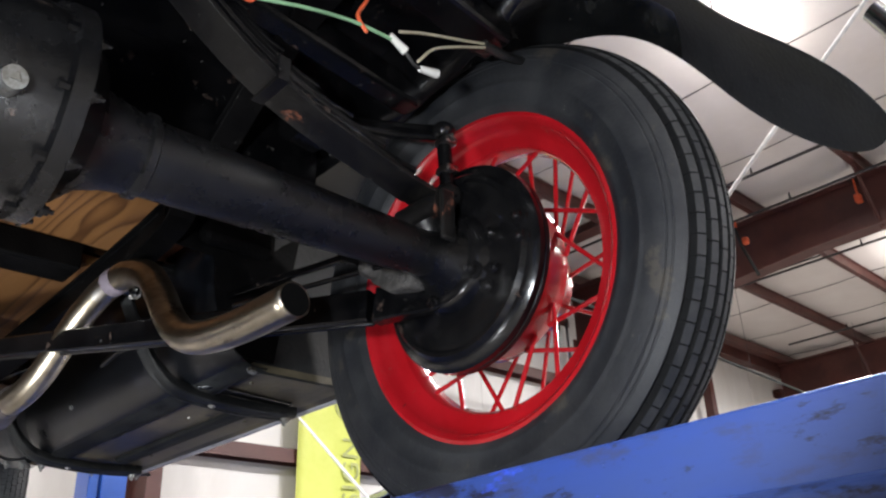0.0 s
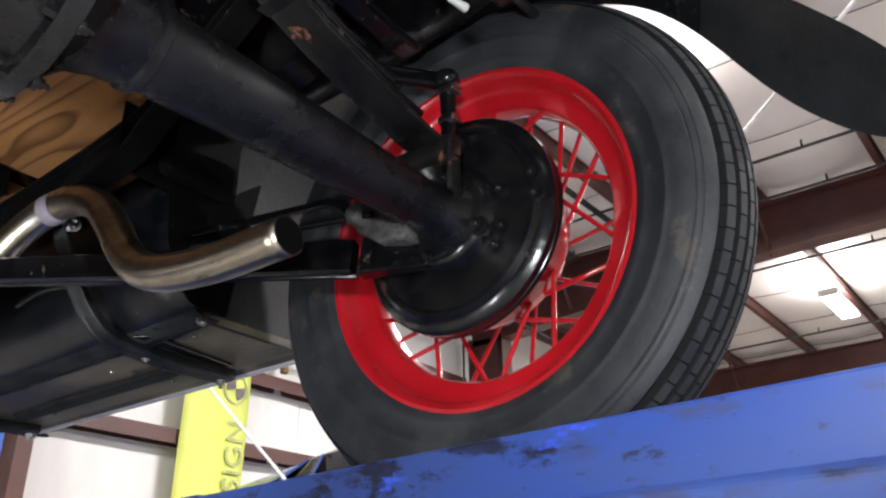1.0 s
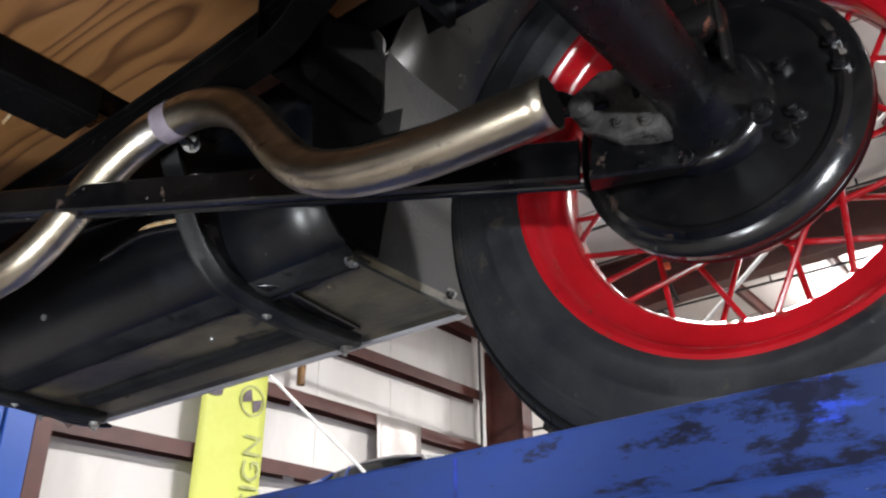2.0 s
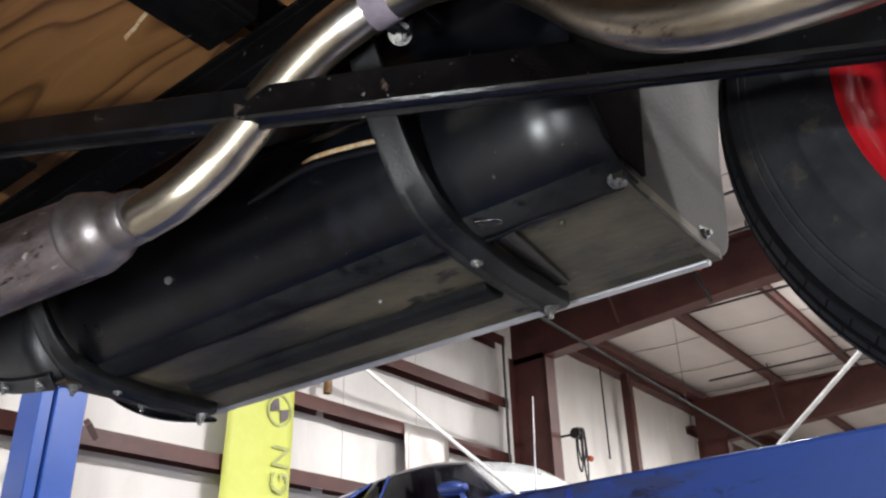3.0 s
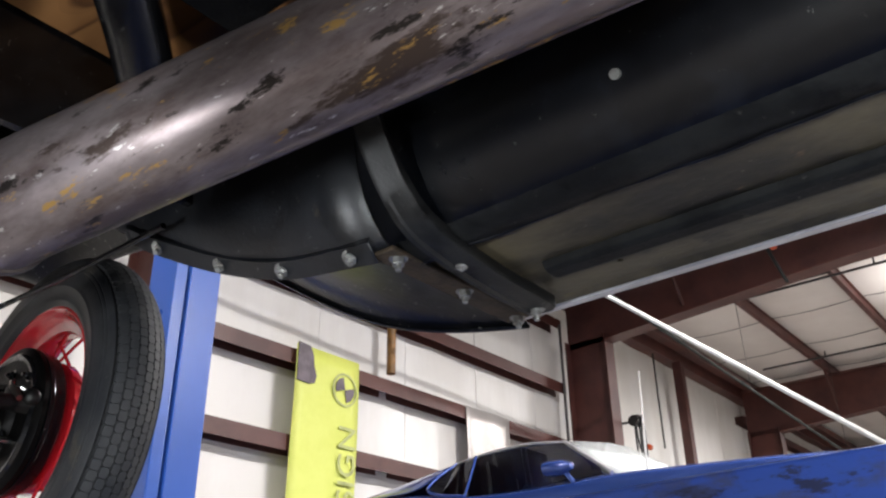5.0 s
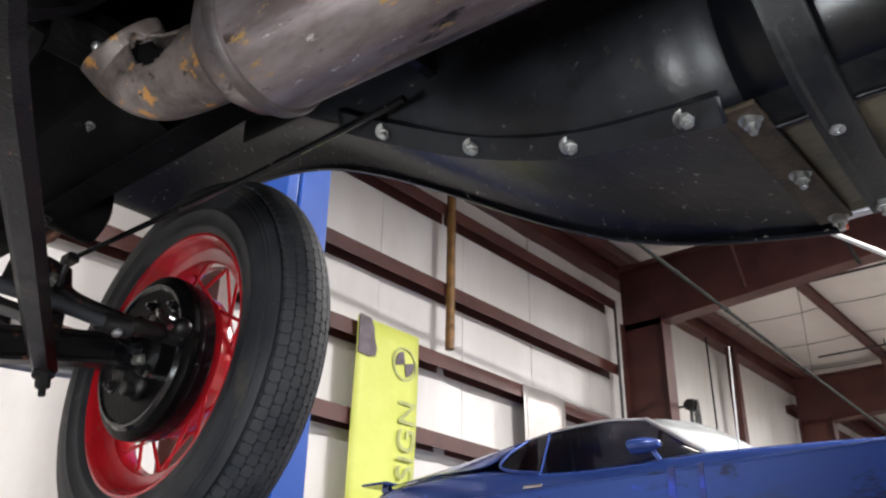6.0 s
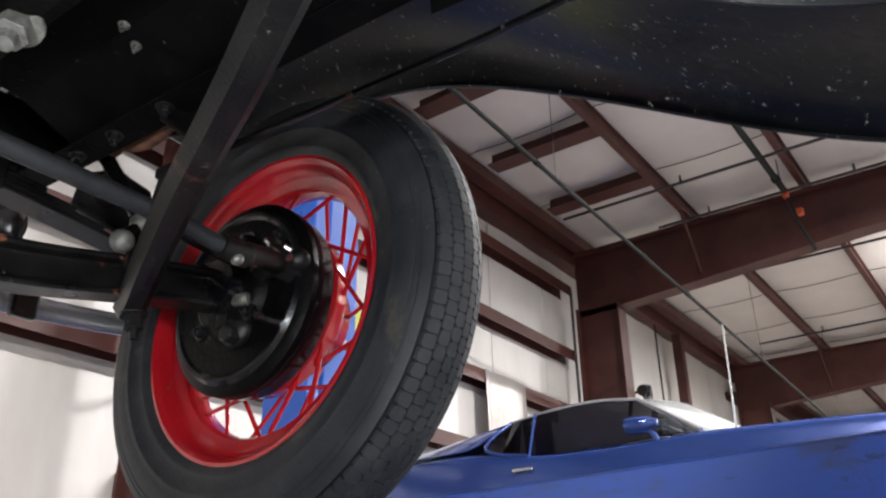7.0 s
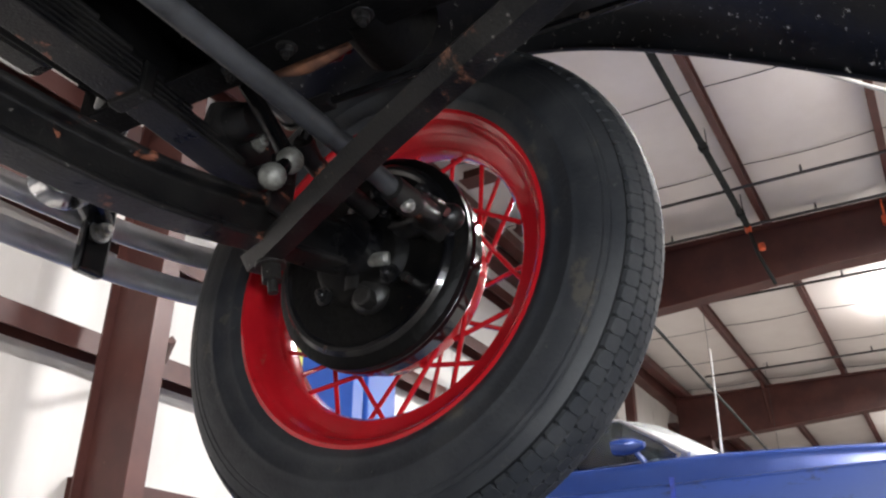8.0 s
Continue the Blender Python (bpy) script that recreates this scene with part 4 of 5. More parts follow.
part("differential", lathe([(-0.11, 0.0), (-0.11, 0.09), (-0.10, 0.102), (0.022, 0.106), (0.026, 0.114), (0.044, 0.114), (0.047, 0.100), (0.072, 0.068), (0.09, 0.0)], 48, pose(0, -0.018, 2.200)), CAST, axle, "cast black differential housing", smooth=True)
part("axle_tube", lathe([(-0.61, 0.0), (-0.61, 0.058), (-0.55, 0.037), (-0.14, 0.05), (-0.11, 0.12), (-0.105, 0.0)], 32, pose(0, 0, 2.20)), BLACK, axle, smooth=True)
part("filler_plug", rod((-0.024, -0.112, 2.154), (-0.023, -0.136, 2.149), 0.0115, 0.011, n=16), ZINC, axle, "bright filler plug")
part("plug_square", rod((-0.023, -0.1355, 2.149), (-0.023, -0.1395, 2.148), 0.0055, n=3), ZINC, axle)
part("drain_plug", rod((-0.058, -0.085, 2.112), (-0.059, -0.097, 2.100), 0.0105, n=16), ZINC, axle, "bright drain plug")
for k in range(10):
    a = radians(36 * k + 14)
    bolt(axle, (0.046, -0.018 + 0.104 * math.cos(a), 2.195 + 0.104 * math.sin(a)), (1, 0, 0), 0.0055, 0.007, BLACK)
    bm = rod((0.024, -0.018 + 0.110 * math.cos(a), 2.195 + 0.110 * math.sin(a)), (0.014, -0.018 + 0.110 * math.cos(a), 2.195 + 0.110 * math.sin(a)), 0.0055, n=6)
    part("bolt_head", bm, BLACK, axle)

# transverse spring of stacked leaves, humped over the differential and nearly flat towards its ends
def hump(x):
    at = ((0.0, 2.560), (0.08, 2.530), (0.15, 2.468), (0.20, 2.426), (0.25, 2.390), (0.32, 2.355), (0.40, 2.331), (0.48, 2.311), (0.54, 2.297), (0.60, 2.280))
    return float(np.interp(abs(x), [p for p, _ in at], [q for _, q in at]))


spring = part("rear_spring", boxes((-0.07, 0.07, -0.034, 0.034, 2.548, 2.62)), BLACK, car, "black transverse leaf spring with rusty edges", bevel=0.004)
for k in range(9):
    half = 0.585 - 0.056 * k
    xs = np.linspace(-half, half, 49)
    rise = [hump(x) for x in xs]
    mid = [sum(rise[max(0, i - 2):i + 3]) / len(rise[max(0, i - 2):i + 3]) + 0.0088 * k for i in range(49)]
    bm = strip([[(x, -0.0285 + 0.0007 * k, z) for x, z in zip(xs, mid)], [(x, 0.0285 - 0.0007 * k, z) for x, z in zip(xs, mid)]])
    part("leaf", bm, WORN if k in (0, 2) else BLACK, spring, thick=0.0076, bevel=0.0015)
for x in (-0.30, 0.30):
    part("leaf_clip", boxes((x - 0.009, x + 0.009, -0.031, 0.031, hump(x) - 0.0070, hump(x) - 0.0042), (x - 0.009, x + 0.009, -0.0335, -0.0300, hump(x) - 0.0070, hump(x) + 0.030)), WORN, spring, bevel=0.001)
perch = part("spring_perch", rod((0.565, -0.045, 2.268), (0.565, 0.045, 2.268), 0.020, n=20), WORN, car, smooth=True)
for y in (-0.048, 0.048):
    part("shackle", boxes((0.552, 0.578, y - 0.004, y + 0.004, 2.205, 2.285)), WORN, perch, bevel=0.005)
part("hanger", tube([(0.565, 0.0, 2.255), (0.585, 0.0, 2.225), (0.60, 0.0, 2.215)], [0.026, 0.024, 0.03], n=14), WORN, perch, smooth=True)
# damper link
link = part("shock_link", tube([(0.600, -0.012, 2.415), (0.600, -0.015, 2.300)], 0.0115, n=12), BLACK, car, smooth=True)
part("ball_joint", ball((0.600, -0.012, 2.415), 0.019, squash=(1, 1, 0.85)), GLOSS, link, smooth=True)
part("ball_joint", ball((0.600, -0.015, 2.300), 0.021, squash=(1, 1, 0.9)), WORN, link, smooth=True)
for z in (2.343, 2.393):
    part("clamp", boxes((0.588, 0.612, -0.030, -0.002, z - 0.006, z + 0.006)), STEEL, link, bevel=0.003)
part("arm", tube(glide([(0.600, 0.0, 2.418), (0.575, 0.08, 2.455), (0.52, 0.17, 2.50)]), [0.014] * 17, n=10), BLACK, link, smooth=True)
part("damper_body", lathe([(-0.03, 0.0), (-0.03, 0.05), (0.02, 0.055), (0.03, 0.03), (0.04, 0.0)], 24, pose(0.49, 0.19, 2.50)), BLACK, link, smooth=True)
# a bar of rounded rectangular section along a line, with a width and a height at each point
def bar(points, widths, heights):
    pts, rings = [Vector(p) for p in points], []
    bm = bmesh.new()
    for i, p in enumerate(pts):
        d = (pts[min(i + 1, len(pts) - 1)] - pts[max(i - 1, 0)]).normalized()
        a = d.cross(Vector((0, 0, 1))).normalized()
        b = a.cross(d)
        w, h = widths[i] / 2, heights[i] / 2
        c = 0.22 * min(w, h)
        rings.append([bm.verts.new(p + a * u + b * v) for u, v in ((w - c, -h), (w, c - h), (w, h - c), (w - c, h), (c - w, h), (-w, h - c), (-w, c - h), (c - w, -h))])
    for s0, s1 in zip(rings, rings[1:]):
        for k in range(8):
            bm.faces.new((s0[k], s0[(k + 1) % 8], s1[(k + 1) % 8], s1[k]))
    bm.faces.new(rings[0]), bm.faces.new(rings[-1])
    return bm


# radius rod from the axle's end towards the middle of the car
rods = [Vector((0.565, 0.125, 2.160)), Vector((0.42, 0.463, 2.190)), Vector((0.28, 0.83, 2.233)), Vector((0.12, 1.23, 2.275)), Vector((0.0, 1.53, 2.305))]
rod_line = glide(rods, 6)
fade = [k / (len(rod_line) - 1) for k in range(len(rod_line))]
radius_rod = part("radius_rod", bar(rod_line, [0.026 - 0.004 * f for f in fade], [0.049 - 0.024 * f for f in fade]), BLACK, car, "tapered black radius rod with glossy edge", smooth=True)
part("lower_lip", tube([p + Vector((0.006, 0.0, -0.0245 + 0.012 * f)) for p, f in zip(rod_line, fade)], [0.0042 - 0.001 * f for f in fade], n=8), GLOSS, radius_rod, "glossy rolled lower edge", smooth=True)
part("fork", bar([(0.570, 0.112, 2.158), (0.588, 0.066, 2.150), (0.604, 0.020, 2.148), (0.612, -0.020, 2.152)], [0.030, 0.024, 0.020, 0.014], [0.054, 0.036, 0.034, 0.022]), BLACK, radius_rod, smooth=True)
for x, y, z in ((0.584, 0.060, 2.142), (0.596, 0.020, 2.143), (0.602, -0.012, 2.150)):
    bolt(radius_rod, (x, y, z), (-0.85, 0.3, -0.3), 0.0062, 0.007, BLACK)
part("radius_rod", tube([(-p.x, p.y, p.z) for p in rod_line], 0.018, n=12), BLACK, car, smooth=True)
# rough casting of the brake lever between the axle and the rod, with the rod that works it
bracket = part("brake_bracket", prism([(0.118, 2.196), (0.122, 2.244), (0.088, 2.262), (0.052, 2.250), (0.018, 2.196), (0.026, 2.160), (0.075, 2.166)], "x", 0.556, 0.590), DUST_CAST, car, "dusty rough-cast brake lever bracket", bevel=0.006)
part("boss", lathe([(0.532, 0.0), (0.532, 0.010), (0.537, 0.016), (0.560, 0.018), (0.562, 0.0)], 20, pose(0, 0.103, 2.212)), DUST_CAST, bracket, smooth=True)
part("lever", bar([(0.545, 0.108, 2.214), (0.540, 0.128, 2.232), (0.532, 0.150, 2.240)], [0.010, 0.010, 0.012], [0.018, 0.016, 0.014]), WORN, bracket)
for y, z in ((0.046, 2.226), (0.070, 2.186), (0.040, 2.176)):
    bolt(bracket, (0.555, y, z), (-1, 0, 0), 0.0055, 0.006, DUST_CAST)
part("brake_rod", bar([(0.532, 0.150, 2.240), (0.515, 0.36, 2.262), (0.43, 1.0, 2.30), (0.36, 1.7, 2.33)], [0.009] * 4, [0.011] * 4), BLACK, bracket)
part("return_spring", tube([(0.545, 0.075, 2.204), (0.525, 0.20, 2.214), (0.49, 0.40, 2.230)], 0.0042, n=8), BLACK, bracket, smooth=True)
part("torque_tube", tube([(0, 0.1, 2.21), (0, 1.62, 2.30)], [0.06, 0.042], n=24), BLACK, car, smooth=True)

# -- frame --
for s in (1, -1):
    line = [(s * 0.365, -0.62, 2.60), (s * 0.365, -0.25, 2.60), (s * 0.365, 0.05, 2.57), (s * 0.365, 0.32, 2.43), (s * 0.365, 0.55, 2.365), (s * 0.365, 1.7, 2.345), (s * 0.345, 2.3, 2.33), (s * 0.335, 2.9, 2.33)]
    pts = glide(line, 5)
    bm = bmesh.new()
    # channel open inwards: lower flange, web, upper flange
    strip([[p + Vector((s * -0.022, 0, -0.048)) for p in pts], [p + Vector((s * 0.022, 0, -0.048)) for p in pts], [p + Vector((s * 0.022, 0, 0.048)) for p in pts], [p + Vector((s * 0.008, 0, 0.048)) for p in pts]], bm)
    part("frame_rail", bm, SHADE_BLACK, car, "black pressed-steel frame rail", thick=0.005, bevel=0.003)
part("crossmember", prism([(-0.36, 2.545), (-0.2, 2.585), (-0.08, 2.625), (0.08, 2.625), (0.2, 2.585), (0.36, 2.545), (0.36, 2.59), (0.2, 2.64), (-0.2, 2.64), (-0.36, 2.59)], "y", -0.045, 0.055), BLACK, car, bevel=0.006)
part("crossmember", boxes((-0.36, 0.36, 0.784, 0.796, 2.398, 2.452), (-0.36, 0.36, 0.796, 0.874, 2.398, 2.410)), SHADE_BLACK, car, "black pressed floor crossmember", bevel=0.003)
part("crossmember", boxes((-0.36, 0.36, 2.72, 2.80, 2.30, 2.40)), SHADE_BLACK, car, bevel=0.006)
# gusset of the middle crossmember, with a round hole
bm = bmesh.new()
ring_in = [(0.215 + 0.028 * math.cos(2 * math.pi * k / 24), 1.335 + 0.028 * math.sin(2 * math.pi * k / 24)) for k in range(24)]
edge = [(0.215 + 0.11 * max(-1, min(1, 1.5 * math.cos(2 * math.pi * k / 24))), 1.335 + 0.14 * max(-1, min(1, 1.5 * math.sin(2 * math.pi * k / 24)))) for k in range(24)]
a = [bm.verts.new((x, y, 2.352)) for x, y in ring_in]
b = [bm.verts.new((x, y, 2.352)) for x, y in edge]
for k in range(24):
    bm.faces.new((a[k], a[(k + 1) % 24], b[(k + 1) % 24], b[k]))
part("gusset", bm, SHADE_BLACK, car, "black gusset plate with a round hole", thick=0.006, bevel=0.002)
part("crossmember", tube(glide([(-0.34, 1.62, 2.33), (-0.1, 1.42, 2.36), (0.1, 1.42, 2.36), (0.22, 1.52, 2.345), (0.345, 1.66, 2.33)]), 0.035, n=14, flat=0.7), BLACK, car, smooth=True)
# plywood floor in panels, on dark wooden sills
for x0, x1, y0, y1 in ((-0.47, 0.47, 0.31, 0.790), (-0.47, 0.47, 0.878, 1.38), (-0.47, 0.47, 1.385, 1.745)):
    part("floor_panel", boxes((x0, x1, y0, y1, 2.455, 2.475)), PLY, car, "bare varnished plywood floor panel")
part("chalk_mark", strip([[(0.292 + 0.016 * u + 0.006 * v, 0.885 + 0.10 * u + 0.004 * math.sin(u * 14) + 0.006 * v, 2.4535) for u in np.linspace(0, 1, 14)] for v in (0, 1)]), CHALK, car, "smeared white chalk mark")
for s in (1, -1):
    part("body_sill", boxes((s * 0.455 - 0.03, s * 0.455 + 0.03, 0.46, 1.74, 2.40, 2.45)), RUST, car, "brown wooden body sill", bevel=0.004)
part("sill_bracket", boxes((0.388, 0.50, 0.60, 0.66, 2.36, 2.372)), BLACK, car, bevel=0.002)

# -- exhaust --
pipe_line = [(0.300, 0.868, 2.138), (0.308, 0.815, 2.150), (0.318, 0.775, 2.175), (0.327, 0.745, 2.207), (0.340, 0.697, 2.258), (0.350, 0.645, 2.291), (0.359, 0.590, 2.307), (0.363, 0.525, 2.302), (0.365, 0.462, 2.272), (0.365, 0.415, 2.226),
             (0.365, 0.374, 2.176), (0.365, 0.335, 2.140), (0.366, 0.294, 2.119), (0.370, 0.240, 2.107), (0.377, 0.165, 2.103), (0.386, 0.055, 2.107)]
pts = glide(pipe_line, 6)
tail = part("tailpipe", tube(pts, 0.0235, n=28, close=False), PIPE, car, "polished steel tailpipe bent over the axle, straw-tinted", smooth=True, thick=0.002)
# disc across the open end; its black stands in for the dark inside
part("dark_filling", rod((0.3852, 0.065, 2.1066), (0.3860, 0.0542, 2.1070), 0.0222, n=24), SOOT_SHADE, tail, "black filling for the dark sooty inside of the pipe")
strap_at = pts[6 * 6]
part("strap", tube([strap_at + (pts[37] - pts[35]).normalized() * d for d in (-0.013, 0.013)], 0.0255, n=28), STRAP, tail, "grey strap round the pipe", smooth=True)
part("strap_tab", boxes((0.378, 0.400, 0.588, 0.602, 2.290, 2.296), (0.398, 0.402, 0.585, 0.608, 2.290, 2.33)), BLACK, tail, bevel=0.002)
bolt(tail, (0.398, 0.599, 2.297), (-0.5, -0.3, -0.8), 0.0085, 0.010)
a, b = Vector((0.2975, 0.905, 2.1455)), Vector((0.200, 1.742, 2.154))
axis = (b - a).normalized()
turn = Matrix.Translation(a) @ axis.to_track_quat("X", "Z").to_matrix().to_4x4()
L = (b - a).length
muffler = part("muffler", lathe([(0.040, 0.0), (0.040, 0.043), (0.044, 0.0445), (L - 0.052, 0.0645), (L - 0.048, 0.0660), (L - 0.042, 0.0660), (L - 0.038, 0.064), (L - 0.022, 0.060), (L - 0.008, 0.050), (L, 0.036), (L + 0.004, 0.0)], 64, turn),
               MUFFLER, car, "heat-stained steel muffler with welded dome ends", smooth=True)
part("end_cap", lathe([(-0.040, 0.0), (-0.040, 0.0262), (-0.034, 0.0275), (-0.030, 0.0262), (-0.026, 0.0285), (-0.010, 0.0300), (-0.006, 0.0290), (0.0, 0.0305), (0.006, 0.0355), (0.015, 0.0400), (0.028, 0.0428), (0.036, 0.0437),
                       (0.040, 0.0462), (0.045, 0.0468), (0.048, 0.0450), (0.048, 0.0)], 64, turn), END_CAP, muffler, "bright domed muffler end", smooth=True)
part("seam", tube([turn @ Vector((x, (0.0445 + 0.02 * (x - 0.05) / L) * math.cos(2.35), -(0.0445 + 0.02 * (x - 0.05) / L) * math.sin(2.35))) for x in (0.05, L - 0.055)], 0.0024, n=6), MUFFLER, muffler)
front_pipe = glide([b - axis * 0.01, b + axis * 0.05 + Vector((0, 0, 0.004)), b + axis * 0.092 + Vector((-0.002, 0, 0.012)), b + axis * 0.118 + Vector((-0.010, 0, 0.030)), b + axis * 0.122 + Vector((-0.028, 0, 0.046))], 14)
bm = tube(front_pipe, [0.034 + 0.007 * k / 56 for k in range(57)], n=72, close=False)
# the torn-out mouth of the second branch in its upper side
mouth, faced = Vector((0.158, 1.797, 2.176)), Vector((-0.74, -0.22, 0.63)).normalized()
sideways = faced.cross(Vector((0, 1, 0))).normalized()
torn = [f for f in bm.faces if (f.calc_center_median() - mouth).dot(faced) > -0.020
        and ((f.calc_center_median() - mouth).dot(faced.cross(sideways)) / 0.031) ** 2 + ((f.calc_center_median() - mouth).dot(sideways) / 0.021) ** 2 < 1]
bmesh.ops.delete(bm, geom=torn, context="FACES")
part("downpipe", bm, STUB_RUST, muffler, "rust-streaked cut-off front pipe with a torn side mouth", smooth=True, thick=0.003)
# black core that paints the dark seen through the torn mouth
part("dark_filling", tube([p for p in front_pipe[:50]], 0.026, n=28), SOOT_SHADE, muffler, "black filling for the dark sooty inside of the pipe", smooth=True)
part("crimp_ring", lathe([(L - 0.053, 0.0640), (L - 0.052, 0.0680), (L - 0.047, 0.0695), (L - 0.041, 0.0685), (L - 0.038, 0.0635)], 64, turn), END_CAP, muffler, "pale crimped ring at the muffler's front end", smooth=True)

# -- running boards, aprons and their support arms --
for s in (1, -1):
    board = part("running_board", strip([[(s * x, y, z) for x, z in ((0.566, 2.180), (0.572, 2.166), (0.582, 2.1605), (0.690, 2.158), (0.740, 2.158), (0.800, 2.158), (0.812, 2.153))]
                                         for y in np.linspace(0.455, 1.445, 12)]), BOARD, car, "grimy black underside of a pressed steel running board", thick=0.003)
    part("edge_trim", boxes((min(s * 0.812, s * 0.826), max(s * 0.812, s * 0.826), 0.470, 1.447, 2.148, 2.182)), TRIM_METAL, board, "pale bright metal edge trim", bevel=0.002)
    part("stiffener", prism([(s * 0.692, 2.156), (s * 0.697, 2.147), (s * 0.706, 2.144), (s * 0.724, 2.144), (s * 0.733, 2.147), (s * 0.738, 2.156)], "y", 0.715, 1.325), DUSTY, board, "black pressed stiffening rib", bevel=0.002)
    part("end_lip", boxes((min(s * 0.56, s * 0.81), max(s * 0.56, s * 0.81), 0.452, 0.464, 2.145, 2.158)), BOARD, board)
    apron_profile = [(0.472, 2.405), (0.473, 2.34), (0.476, 2.30), (0.480, 2.262), (0.487, 2.232), (0.497, 2.207), (0.512, 2.185), (0.530, 2.168), (0.545, 2.158), (0.560, 2.1515), (0.576, 2.1500), (0.590, 2.1495)]
    apron = part("splash_apron", strip([[(s * x, y, z) for x, z in apron_profile] for y in np.linspace(0.45, 1.452, 14)]), FENDER, car, "gloss blue-black splash apron", smooth=True, thick=0.002)
    apron.data.materials.append(DUSTY)
    for face in apron.data.polygons:
        face.material_index = 1 if face.center.z < 2.160 else 0
    bead = [(s * (0.590 + 0.0012 * math.sin(31 * y) + 0.001 * math.sin(73 * y)), y, 2.1500 + 0.0012 * math.sin(17 * y)) for y in np.linspace(0.452, 1.448, 90)]
    part("flange_edge", tube(bead, 0.0028, n=8), FENDER, apron, "wavy lower flange of the apron", smooth=True)
    for y in (0.655, 1.372):
        arm_line = glide([(s * 0.404, y + 0.004, 2.315), (s * 0.428, y + 0.003, 2.262), (s * 0.452, y + 0.002, 2.216), (s * 0.482, y, 2.176), (s * 0.530, y, 2.147), (s * 0.65, y + 0.004, 2.135), (s * 0.785, y + 0.010, 2.138)], 6)
        bm = strip([[p + Vector((0, dy, dz)) for p in arm_line] for dy, dz in ((-0.016, 0.014), (-0.017, -0.002), (-0.012, -0.005), (0.008, -0.005), (0.011, -0.0085), (0.016, -0.0085), (0.017, -0.002), (0.017, 0.014))])
        arm = part("support_arm", bm, ARM_BLACK, car, "dusty black pressed support arm under the running board", thick=0.003, smooth=True)
        if s > 0:
            bolt(arm, (0.768, y + 0.012, 2.133), (0, 0, -1), 0.0085, 0.010)
            bolt(arm, (0.60, y + 0.005, 2.131), (0, 0, -1), 0.005, 0.003)
    rail = glide([(s * 0.478, 0.925, 2.256), (s * 0.474, 0.821, 2.262), (s * 0.476, 0.736, 2.250), (s * 0.480, 0.69, 2.240), (s * 0.484, 0.655, 2.232)], 5)
    part("apron_rail", tube(rail, [0.002] + [0.0065] * (len(rail) - 6) + [0.006, 0.005, 0.004, 0.003, 0.0015], n=10), FENDER, apron, "black stiffening rail along the apron", smooth=True)
    part("seam_strip", tube([p + Vector((s * 0.002, 0.004, 0.0125)) for p in rail[5:18]], [0.0012] + [0.0036] * 8 + [0.003, 0.0025, 0.002, 0.0012], n=8), CHALK, apron, "beige bare strip above the apron rail", smooth=True)
    part("arm_plate", prism([(s * 0.548, 0.626), (s * 0.562, 0.600), (s * 0.762, 0.630), (s * 0.752, 0.652)], "z", 2.1495, 2.1565), BLACK, board, "thin black plate beside the arm", bevel=0.002)
    if s > 0:
        for x, y in ((0.600, 0.965), (0.652, 0.855), (0.740, 0.968), (0.600, 1.216), (0.70, 1.16), (0.625, 0.56), (0.755, 1.25), (0.765, 0.82)):
            part("rivet", rod((x, y, 2.158), (x, y, 2.1535), 0.0042, 0.003, n=10), ZINC if x == 0.652 else BOARD, board)
        part("rivet", rod((0.496, 1.107, 2.211), (0.491, 1.107, 2.208), 0.0055, n=10), ZINC, apron)
        bolt(board, (0.586, 0.461, 2.215), (-0.4, -0.9, -0.1), 0.0085, 0.009)
        bolt(board, (0.57, 0.463, 2.150), (-0.3, -0.6, -0.8), 0.0075, 0.009)
        bolt(board, (0.766, 0.456, 2.163), (-0.2, -1, -0.2), 0.007, 0.008)
        # front angle plate with its three bolts
        plate = part("end_plate", boxes((0.535, 0.815, 1.425, 1.462, 2.146, 2.152)), PLATE_BROWN, board, "grimy rust-brown end plate", bevel=0.002)
        for x in (0.558, 0.685, 0.805):
            bolt(plate, (x, 1.438, 2.147), (-0.1, -0.1, -1), 0.0080, 0.011)

